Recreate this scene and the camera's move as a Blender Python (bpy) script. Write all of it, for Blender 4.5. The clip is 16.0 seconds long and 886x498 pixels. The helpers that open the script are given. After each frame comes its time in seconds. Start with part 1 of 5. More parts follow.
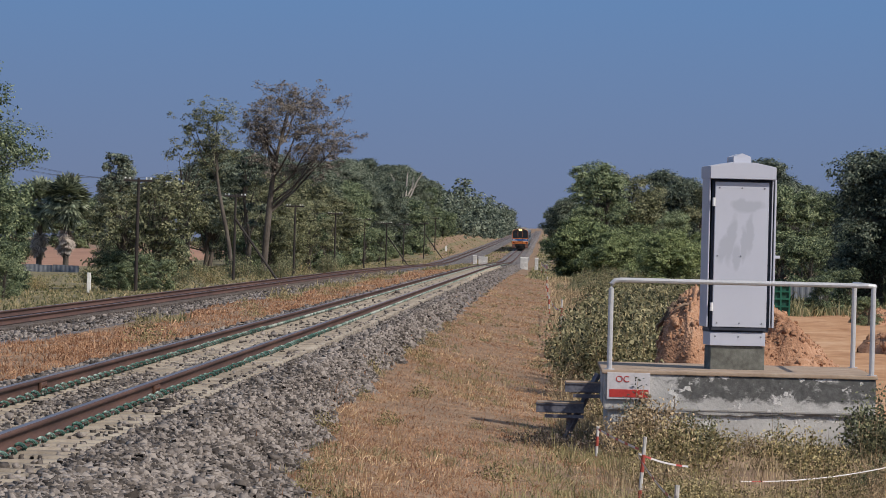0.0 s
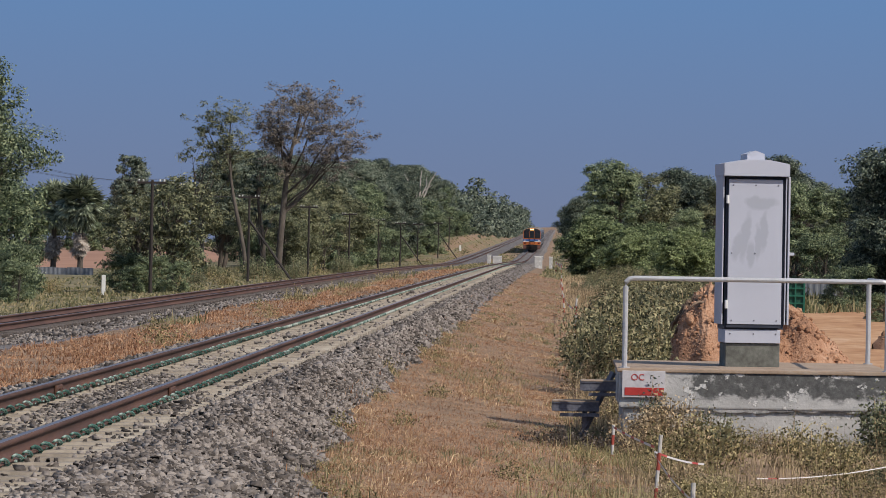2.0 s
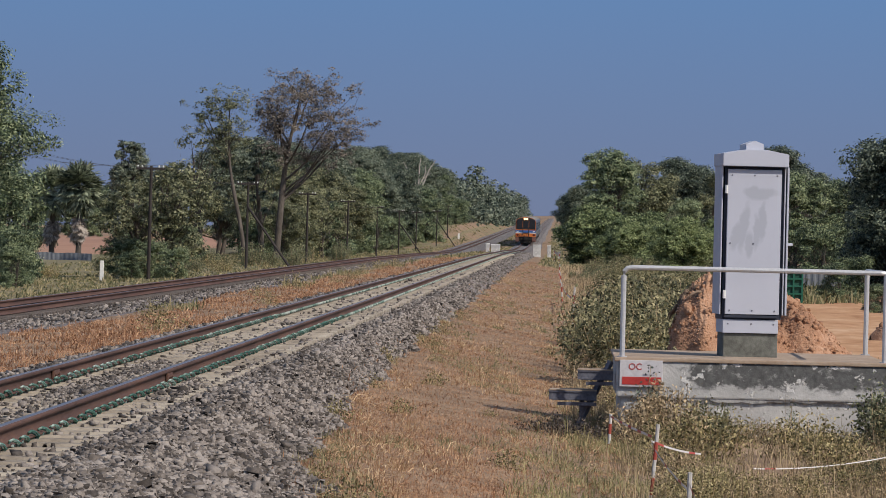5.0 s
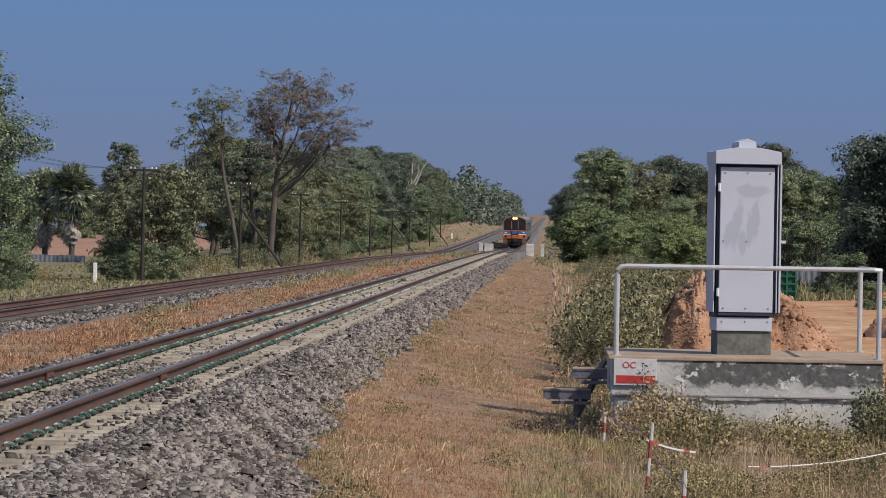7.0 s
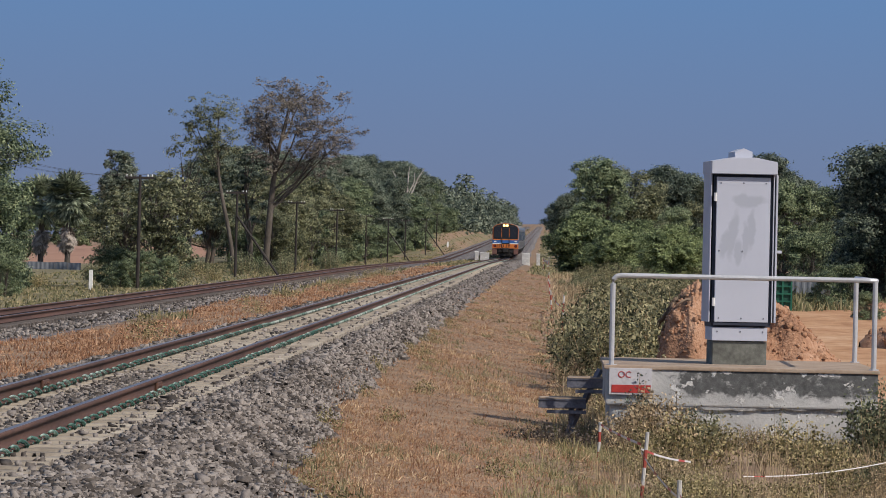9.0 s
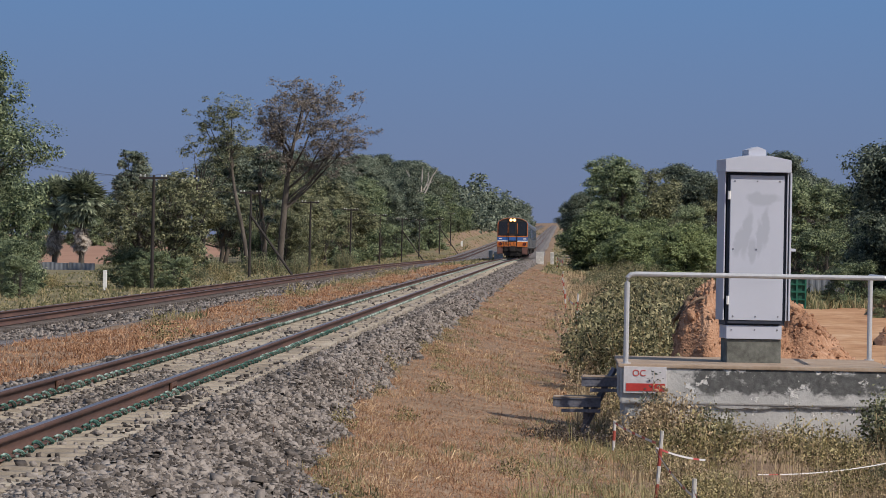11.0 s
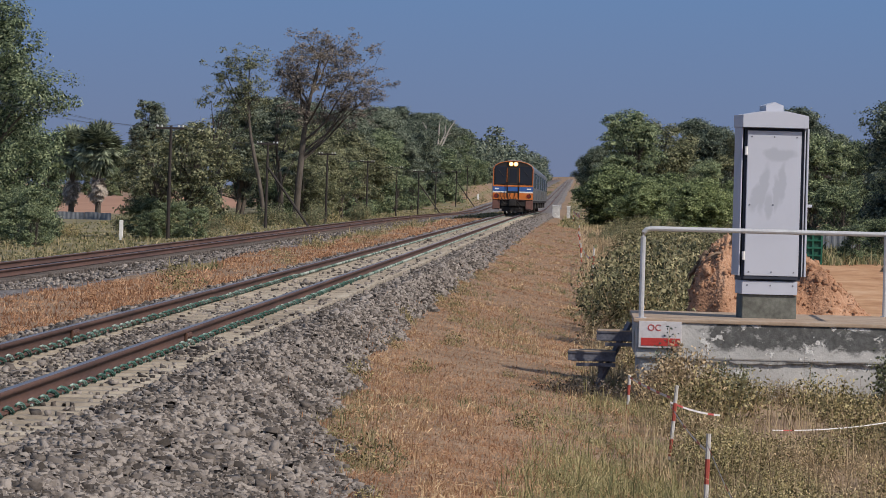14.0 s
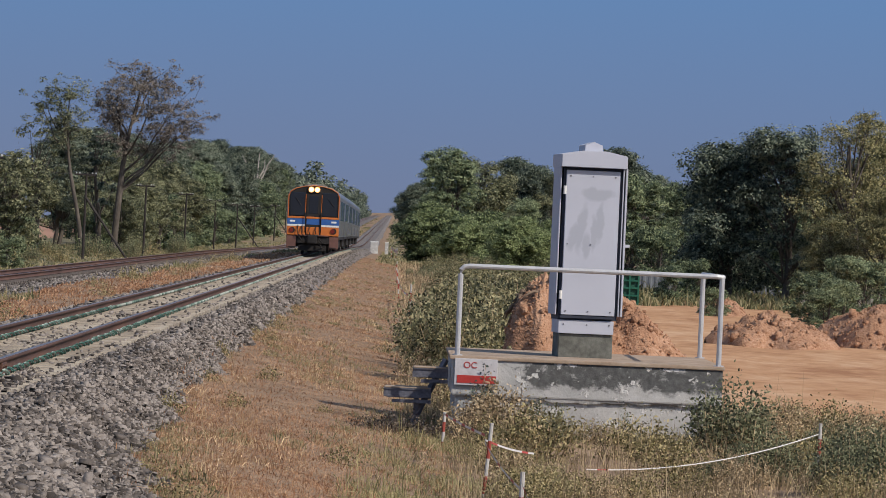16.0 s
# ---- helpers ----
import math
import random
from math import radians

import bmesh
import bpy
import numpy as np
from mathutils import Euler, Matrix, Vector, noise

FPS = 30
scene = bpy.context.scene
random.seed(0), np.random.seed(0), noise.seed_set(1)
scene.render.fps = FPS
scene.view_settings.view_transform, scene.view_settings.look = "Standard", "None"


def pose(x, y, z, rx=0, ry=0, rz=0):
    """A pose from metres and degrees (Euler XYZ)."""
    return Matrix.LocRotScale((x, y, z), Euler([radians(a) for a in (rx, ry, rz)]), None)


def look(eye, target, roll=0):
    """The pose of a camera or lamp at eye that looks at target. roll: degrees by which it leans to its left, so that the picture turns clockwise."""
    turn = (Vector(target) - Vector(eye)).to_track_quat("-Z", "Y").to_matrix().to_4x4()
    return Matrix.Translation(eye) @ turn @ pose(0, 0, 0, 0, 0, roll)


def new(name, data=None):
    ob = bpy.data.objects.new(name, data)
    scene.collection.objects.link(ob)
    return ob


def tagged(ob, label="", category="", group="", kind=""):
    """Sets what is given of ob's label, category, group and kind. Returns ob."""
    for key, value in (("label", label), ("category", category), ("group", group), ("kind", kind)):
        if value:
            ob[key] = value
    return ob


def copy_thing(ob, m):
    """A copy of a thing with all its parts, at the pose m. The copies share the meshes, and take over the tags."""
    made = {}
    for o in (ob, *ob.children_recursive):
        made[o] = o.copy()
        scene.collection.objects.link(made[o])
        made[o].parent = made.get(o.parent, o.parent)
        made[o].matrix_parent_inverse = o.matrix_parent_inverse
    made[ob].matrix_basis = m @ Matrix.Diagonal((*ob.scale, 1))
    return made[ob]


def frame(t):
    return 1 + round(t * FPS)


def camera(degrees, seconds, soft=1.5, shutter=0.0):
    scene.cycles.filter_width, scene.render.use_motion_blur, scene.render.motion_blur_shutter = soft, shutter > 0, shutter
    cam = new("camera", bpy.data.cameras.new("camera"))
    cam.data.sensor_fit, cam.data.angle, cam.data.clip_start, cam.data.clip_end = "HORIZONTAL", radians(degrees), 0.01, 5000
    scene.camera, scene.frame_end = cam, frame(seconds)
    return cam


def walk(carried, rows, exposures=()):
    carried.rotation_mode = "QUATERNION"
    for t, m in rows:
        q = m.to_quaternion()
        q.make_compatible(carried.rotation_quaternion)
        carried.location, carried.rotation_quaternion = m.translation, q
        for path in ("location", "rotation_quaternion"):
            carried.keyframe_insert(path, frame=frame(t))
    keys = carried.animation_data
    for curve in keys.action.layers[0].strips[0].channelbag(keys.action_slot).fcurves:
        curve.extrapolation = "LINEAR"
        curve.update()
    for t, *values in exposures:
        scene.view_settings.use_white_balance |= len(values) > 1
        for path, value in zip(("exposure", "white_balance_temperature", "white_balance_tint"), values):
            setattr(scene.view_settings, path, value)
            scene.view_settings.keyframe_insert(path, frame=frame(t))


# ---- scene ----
# camera: a hand-held long lens that only turns on its spot
EYE = (0.0, 0.0, 1.35)
cam = camera(11.39, 16.0, soft=0.7)
ROWS = [
    (0.0, 1.3196, -0.0614, -1.400),
    (0.5, 1.3549, -0.0152, -1.131),
    (1.0, 1.4174, -0.0161, -1.340),
    (1.5, 1.4886, -0.0610, -0.829),
    (2.0, 1.5020, -0.0697, -0.945),
    (2.5, 1.4987, -0.0713, -1.396),
    (3.0, 1.4856, -0.0756, -1.211),
    (3.5, 1.4916, -0.1148, -1.156),
    (4.0, 1.4854, -0.1896, -1.354),
    (6.5, 1.4338, -0.2321, -1.240),
    (7.0, 1.3945, -0.2257, -0.979),
    (7.5, 1.3542, -0.1882, -1.136),
    (8.0, 1.3164, -0.0926, -1.125),
    (10.5, 1.3939, -0.1502, -1.340),
    (11.0, 1.5207, -0.1264, -1.004),
    (11.5, 1.6054, -0.0607, -1.149),
    (12.0, 1.6040, -0.0060, -1.609),
    (12.5, 1.6044, 0.1022, -1.904),
    (13.0, 1.6517, 0.1670, -1.795),
    (13.5, 1.7112, 0.2311, -0.994),
    (13.8, 1.7637, -0.1943, -1.304),
    (14.0, 1.7334, -0.7400, -1.515),
    (14.5, 1.7265, -1.3009, -1.897),
    (15.0, 1.7652, -1.3162, -0.833),
    (15.2, 1.3680, -1.1099, -0.832),
    (15.3, 0.8850, -0.9391, -0.831),
    (15.4, 0.2466, -0.6887, -0.916),
    (15.5, -0.4728, -0.4271, -1.052),
    (16.0, -0.6099, -0.2005, -2.520),
]
walk(cam, [(t, pose(*EYE, 90 + pitch, roll, yaw)) for t, yaw, pitch, roll in ROWS])

# ---- light ----
SUN_EL, SUN_AZ = 42.0, 128.0            # azimuth clockwise from +y (the view along the line)
to_sun = Vector((math.cos(radians(SUN_EL)) * math.sin(radians(SUN_AZ)),
                 math.cos(radians(SUN_EL)) * math.cos(radians(SUN_AZ)), math.sin(radians(SUN_EL))))
sun_data = bpy.data.lights.new("sun", "SUN")
sun_data.energy, sun_data.angle, sun_data.color = 3.6, radians(0.6), (1.0, 0.93, 0.84)
sun = new("sun", sun_data)
sun.matrix_world = look(to_sun * 300, (0, 0, 0))

world = bpy.data.worlds.new("sky")
scene.world = world
world.use_nodes = True
wt = world.node_tree
wt.nodes.clear()
w_out = wt.nodes.new("ShaderNodeOutputWorld")
w_bg = wt.nodes.new("ShaderNodeBackground")
w_sky = wt.nodes.new("ShaderNodeTexSky")
w_sky.sky_type, w_sky.sun_disc = "NISHITA", False
w_sky.sun_elevation, w_sky.sun_rotation = radians(SUN_EL), radians(SUN_AZ)
w_gain = wt.nodes.new("ShaderNodeVectorMath")
w_gain.operation = "SCALE"
w_gain.inputs["Scale"].default_value = 0.12
w_co = wt.nodes.new("ShaderNodeTexCoord")
w_sep = wt.nodes.new("ShaderNodeSeparateXYZ")
w_ramp = wt.nodes.new("ShaderNodeValToRGB")          # hazy band along the horizon
w_scale = wt.nodes.new("ShaderNodeMapRange")
w_scale.inputs["From Min"].default_value, w_scale.inputs["From Max"].default_value = -0.02, 0.10
els = w_ramp.color_ramp.elements
els[0].position, els[0].color = 0.16, (0.172, 0.208, 0.325, 1)
els[1].position, els[1].color = 1.0, (0.118, 0.235, 0.49, 1)
mid = els.new(0.62)
mid.color = (0.128, 0.236, 0.445, 1)
w_mixf = wt.nodes.new("ShaderNodeMapRange")
w_mixf.inputs["From Min"].default_value, w_mixf.inputs["From Max"].default_value = 0.08, 0.5
w_mix = wt.nodes.new("ShaderNodeMix")
w_mix.data_type = "RGBA"
for a, b in ((w_co.outputs["Generated"], w_sep.inputs[0]), (w_sep.outputs["Z"], w_scale.inputs["Value"]),
             (w_scale.outputs[0], w_ramp.inputs[0]), (w_sep.outputs["Z"], w_mixf.inputs["Value"]),
             (w_sky.outputs[0], w_gain.inputs[0]), (w_mixf.outputs[0], w_mix.inputs["Factor"]),
             (w_ramp.outputs[0], w_mix.inputs["A"]), (w_gain.outputs[0], w_mix.inputs["B"]),
             (w_mix.outputs["Result"], w_bg.inputs["Color"]), (w_bg.outputs[0], w_out.inputs[0])):
    wt.links.new(a, b)


# ---- materials ----
def material(name, colors, scale=8.0, rough=0.8, metal=0.0, bump=0.0, bump_scale=60.0, island=0.0, per_object=0.0, fine=40.0,
             fine_mix=0.35, stretch=(1, 1, 1), translucent=0.0, spec=0.3, coords="Object", span=(0.27, 0.73)):
    """Two scales of noise through a colour ramp; island/per_object shift the value piece by piece."""
    m = bpy.data.materials.new(name)
    m.use_nodes = True
    t = m.node_tree
    bsdf = t.nodes["Principled BSDF"]
    bsdf.inputs["Roughness"].default_value, bsdf.inputs["Metallic"].default_value = rough, metal
    bsdf.inputs["Specular IOR Level"].default_value = spec
    co = t.nodes.new("ShaderNodeTexCoord")
    mp = t.nodes.new("ShaderNodeMapping")
    mp.inputs["Scale"].default_value = stretch
    t.links.new(co.outputs[coords], mp.inputs[0])
    n1, n2 = t.nodes.new("ShaderNodeTexNoise"), t.nodes.new("ShaderNodeTexNoise")
    n1.inputs["Scale"].default_value, n1.inputs["Detail"].default_value = scale, 6
    n2.inputs["Scale"].default_value, n2.inputs["Detail"].default_value = fine, 4
    for n in (n1, n2):
        t.links.new(mp.outputs[0], n.inputs["Vector"])
    mix = t.nodes.new("ShaderNodeMix")
    mix.inputs["Factor"].default_value = fine_mix
    t.links.new(n1.outputs["Fac"], mix.inputs["A"])
    t.links.new(n2.outputs["Fac"], mix.inputs["B"])
    value = mix.outputs["Result"]
    for amount, kind, out in ((island, "ShaderNodeNewGeometry", "Random Per Island"), (per_object, "ShaderNodeObjectInfo", "Random")):
        if amount:
            g = t.nodes.new(kind)
            mul = t.nodes.new("ShaderNodeMath")
            mul.operation = "MULTIPLY_ADD"
            mul.inputs[1].default_value, mul.inputs[2].default_value = amount, -amount / 2
            t.links.new(g.outputs[out], mul.inputs[0])
            add = t.nodes.new("ShaderNodeMath")
            t.links.new(value, add.inputs[0])
            t.links.new(mul.outputs[0], add.inputs[1])
            value = add.outputs[0]
    ramp = t.nodes.new("ShaderNodeValToRGB")
    e = ramp.color_ramp.elements
    while len(e) < len(colors):
        e.new(0.5)
    for i, c in enumerate(colors):
        e[i].position = span[0] + (span[1] - span[0]) * i / (len(colors) - 1)
        e[i].color = (*c, 1)
    t.links.new(value, ramp.inputs[0])
    t.links.new(ramp.outputs[0], bsdf.inputs["Base Color"])
    if bump:
        nb = t.nodes.new("ShaderNodeTexNoise")
        nb.inputs["Scale"].default_value, nb.inputs["Detail"].default_value = bump_scale, 5
        t.links.new(mp.outputs[0], nb.inputs["Vector"])
        b = t.nodes.new("ShaderNodeBump")
        b.inputs["Strength"].default_value, b.inputs["Distance"].default_value = 1.0, bump
        t.links.new(nb.outputs["Fac"], b.inputs["Height"])
        t.links.new(b.outputs[0], bsdf.inputs["Normal"])
    if translucent:
        tr = t.nodes.new("ShaderNodeBsdfTranslucent")
        t.links.new(ramp.outputs[0], tr.inputs[0])
        ms = t.nodes.new("ShaderNodeMixShader")
        ms.inputs[0].default_value = translucent
        t.links.new(bsdf.outputs[0], ms.inputs[1])
        t.links.new(tr.outputs[0], ms.inputs[2])
        t.links.new(ms.outputs[0], t.nodes["Material Output"].inputs["Surface"])
    return m


def glow(name, color, strength):
    m = bpy.data.materials.new(name)
    m.use_nodes = True
    b = m.node_tree.nodes["Principled BSDF"]
    b.inputs["Base Color"].default_value = (*color, 1)
    b.inputs["Emission Color"].default_value = (*color, 1)
    b.inputs["Emission Strength"].default_value = strength
    return m


def gravel(name, colors, scale, depth):
    """Packed broken stones: one shade a cell, dark joints between the cells."""
    m = bpy.data.materials.new(name)
    m.use_nodes = True
    t = m.node_tree
    b = t.nodes["Principled BSDF"]
    b.inputs["Roughness"].default_value, b.inputs["Specular IOR Level"].default_value = 0.9, 0.2
    co = t.nodes.new("ShaderNodeTexCoord")
    v = t.nodes.new("ShaderNodeTexVoronoi")
    v.inputs["Scale"].default_value = scale
    t.links.new(co.outputs["Object"], v.inputs["Vector"])
    sep = t.nodes.new("ShaderNodeSeparateColor")
    t.links.new(v.outputs["Color"], sep.inputs[0])
    n = t.nodes.new("ShaderNodeTexNoise")
    n.inputs["Scale"].default_value = 1.3
    t.links.new(co.outputs["Object"], n.inputs["Vector"])
    mx = t.nodes.new("ShaderNodeMix")
    mx.inputs["Factor"].default_value = 0.4
    t.links.new(sep.outputs[0], mx.inputs["A"])
    t.links.new(n.outputs["Fac"], mx.inputs["B"])
    r = t.nodes.new("ShaderNodeValToRGB")
    e = r.color_ramp.elements
    e.new(0.5)
    for i, c in enumerate(colors):
        e[i].position, e[i].color = (0.1, 0.5, 0.85)[i], (*c, 1)
    t.links.new(mx.outputs["Result"], r.inputs[0])
    t.links.new(r.outputs[0], b.inputs["Base Color"])
    bp = t.nodes.new("ShaderNodeBump")
    bp.invert = True
    bp.inputs["Strength"].default_value, bp.inputs["Distance"].default_value = 1.0, depth
    t.links.new(v.outputs["Distance"], bp.inputs["Height"])
    t.links.new(bp.outputs[0], b.inputs["Normal"])
    return m


M = {}
M["soil"] = material("dry_ground", [(0.10, 0.065, 0.04), (0.26, 0.17, 0.105), (0.44, 0.315, 0.20)], 1.1, 0.95, fine=14, fine_mix=0.5, bump=0.03, bump_scale=9)
M["field"] = material("bare_field", [(0.30, 0.16, 0.10), (0.42, 0.24, 0.16)], 0.05, 0.95, fine=0.6)
M["dirt"] = material("orange_dirt", [(0.33, 0.155, 0.07), (0.49, 0.27, 0.135), (0.60, 0.385, 0.235)], 0.5, 0.95, fine=2.2, fine_mix=0.45, stretch=(1, .45, 1), span=(0.34, 0.68), bump=0.03, bump_scale=4)
M["mound"] = material("clay_soil", [(0.20, 0.10, 0.06), (0.40, 0.22, 0.13), (0.56, 0.36, 0.245)], 1.6, 0.95, fine=16, fine_mix=0.5, bump=0.03, bump_scale=30)
M["gravel_bed"] = gravel("ballast_bed", [(0.045, 0.038, 0.035), (0.17, 0.15, 0.14), (0.31, 0.28, 0.265)], 17, 0.015)
M["stone"] = material("ballast_stone", [(0.05, 0.041, 0.035), (0.18, 0.152, 0.132), (0.325, 0.282, 0.248)], 1.2, 0.85, fine=30, fine_mix=0.3, island=0.5, bump=0.004, bump_scale=90)
M["concrete"] = material("sleeper_concrete", [(0.20, 0.165, 0.125), (0.34, 0.285, 0.22), (0.45, 0.39, 0.31)], 3, 0.9, fine=25, per_object=0.25, bump=0.003, bump_scale=60)
M["rust"] = material("rail_rust", [(0.045, 0.022, 0.015), (0.10, 0.05, 0.034), (0.17, 0.085, 0.055)], 2.5, 0.75, fine=30, bump=0.001, stretch=(1, 0.15, 1), spec=0.4)
M["railhead"] = material("rail_head_steel", [(0.17, 0.15, 0.15), (0.32, 0.29, 0.29)], 2, 0.42, metal=0.7, stretch=(1, 0.1, 1))
# pale end of the ramp gives white tips and painted highlights
M["green_clip"] = material("green_clip", [(0.015, 0.05, 0.04), (0.085, 0.195, 0.155), (0.64, 0.71, 0.65)], 22, 0.45, fine=60, per_object=0.2)
M["galv"] = material("galvanised_tube", [(0.46, 0.45, 0.45), (0.64, 0.63, 0.63)], 5, 0.45, metal=0.3, fine=40, spec=0.5)
M["steel_dark"] = material("weathered_steel", [(0.06, 0.06, 0.075), (0.14, 0.14, 0.165), (0.23, 0.23, 0.26)], 5, 0.6, metal=0.3)
M["cab"] = material("cabinet_paint", [(0.42, 0.43, 0.49), (0.485, 0.495, 0.555), (0.515, 0.525, 0.585)], 1.4, 0.5, fine=20, fine_mix=0.15, spec=0.4)
# near-black colour puts shade into the gaps round the cabinet door
M["cab_gap_shade"] = material("cabinet_gap_shade", [(0.02, 0.025, 0.04), (0.05, 0.055, 0.075)], 3, 0.6)
M["white"] = material("white_paint", [(0.66, 0.64, 0.60), (0.80, 0.79, 0.76)], 6, 0.6)
M["sign_white"] = material("dusty_faded_white", [(0.44, 0.41, 0.41), (0.56, 0.53, 0.53), (0.62, 0.60, 0.60)], 7, 0.7, fine=30)
M["red"] = material("red_paint", [(0.38, 0.035, 0.03), (0.55, 0.06, 0.05)], 6, 0.6)
M["plinth"] = material("mossy_plinth", [(0.06, 0.06, 0.05), (0.15, 0.15, 0.13), (0.26, 0.26, 0.23)], 3, 0.9, fine=22, bump=0.003)
M["slab"] = material("platform_top", [(0.24, 0.17, 0.12), (0.38, 0.28, 0.20), (0.45, 0.36, 0.28)], 2.5, 0.9, fine=25, bump=0.003)
M["bark"] = material("bark", [(0.04, 0.033, 0.027), (0.10, 0.083, 0.068), (0.19, 0.16, 0.135)], 2, 0.95, fine=14, stretch=(1, 1, 0.3), bump=0.02, bump_scale=12)
M["bark_pale"] = material("dead_wood", [(0.34, 0.30, 0.26), (0.52, 0.47, 0.42)], 3, 0.95, fine=14)
M["pole"] = material("creosoted_pole", [(0.025, 0.02, 0.018), (0.06, 0.05, 0.045)], 3, 0.9, stretch=(1, 1, 0.2))


def leaf(name, colors, tl=0.33):
    # the 1.58 gain brightens all foliage, partly standing in for distance haze
    return material(name, [[v * 1.58 for v in c] for c in colors], 0.5, 0.6, island=0.75, fine=6, fine_mix=0.3, translucent=tl, spec=0.25, per_object=0.2)


M["leaf_dark"] = leaf("dark_leaves", [(0.024, 0.034, 0.027), (0.092, 0.114, 0.082), (0.19, 0.21, 0.15)])
M["leaf_mid"] = leaf("green_leaves", [(0.030, 0.044, 0.027), (0.112, 0.143, 0.078), (0.24, 0.268, 0.148)])
M["leaf_lime"] = leaf("bright_leaves", [(0.04, 0.054, 0.026), (0.128, 0.16, 0.07), (0.255, 0.285, 0.135)])
M["leaf_olive"] = leaf("olive_leaves", [(0.043, 0.048, 0.029), (0.122, 0.130, 0.070), (0.235, 0.23, 0.13)])
M["leaf_dead"] = leaf("dead_leaves", [(0.11, 0.088, 0.076), (0.20, 0.167, 0.14), (0.29, 0.25, 0.21)], 0.15)
M["grass_dry"] = material("dry_grass", [(0.19, 0.085, 0.045), (0.45, 0.235, 0.125), (0.68, 0.43, 0.255)], 0.8, 0.6, island=0.4, fine=4, fine_mix=0.4, span=(0.33, 0.68), translucent=0.25, spec=0.25)
M["grass_green"] = leaf("green_grass", [(0.09, 0.086, 0.038), (0.20, 0.184, 0.08), (0.345, 0.29, 0.15)], 0.3)
M["verge"] = leaf("verge_grass", [(0.065, 0.068, 0.032), (0.145, 0.138, 0.066), (0.28, 0.228, 0.125)], 0.25)
M["straw"] = leaf("straw", [(0.20, 0.115, 0.06), (0.36, 0.235, 0.132), (0.52, 0.39, 0.24)], 0.25)
M["leaf_weed"] = leaf("dusty_weed_leaves", [(0.06, 0.051, 0.023), (0.195, 0.165, 0.073), (0.36, 0.295, 0.15)], 0.25)
M["scrub_soil"] = material("scrub_ground", [(0.09, 0.08, 0.04), (0.19, 0.16, 0.085), (0.31, 0.25, 0.14)], 0.4, 0.95, fine=3, fine_mix=0.5, bump=0.04, bump_scale=3)
M["fence_grey"] = material("dull_sheet_metal", [(0.13, 0.14, 0.155), (0.22, 0.23, 0.25)], 1.5, 0.6, metal=0.2)
M["root"] = material("root_wood", [(0.10, 0.066, 0.045), (0.26, 0.185, 0.13)], 4, 0.95, fine=20, per_object=0.4)
M["stake_white"] = material("scuffed_white", [(0.40, 0.37, 0.34), (0.62, 0.59, 0.55)], 9, 0.8)
M["stake_red"] = material("faded_red", [(0.26, 0.05, 0.035), (0.42, 0.09, 0.065)], 9, 0.8)
M["leaf_yellow"] = leaf("yellow_olive_leaves", [(0.048, 0.05, 0.025), (0.15, 0.145, 0.07), (0.29, 0.26, 0.13)])
M["leaf_shrub"] = leaf("shrub_leaves", [(0.036, 0.038, 0.021), (0.125, 0.12, 0.06), (0.26, 0.23, 0.125)], 0.25)
M["leaf_palm"] = leaf("palm_leaves", [(0.05, 0.06, 0.04), (0.15, 0.17, 0.11), (0.27, 0.29, 0.20)], 0.12)
M["leaf_grey"] = leaf("greyish_withered_leaves", [(0.055, 0.046, 0.041), (0.12, 0.10, 0.086), (0.20, 0.17, 0.135)])
M["brush_dark"] = leaf("dark_dead_brush", [(0.02, 0.016, 0.013), (0.06, 0.046, 0.036), (0.13, 0.10, 0.075)], 0.1)
M["weed"] = leaf("dry_weed", [(0.11, 0.08, 0.047), (0.25, 0.185, 0.108), (0.42, 0.32, 0.195)], 0.25)



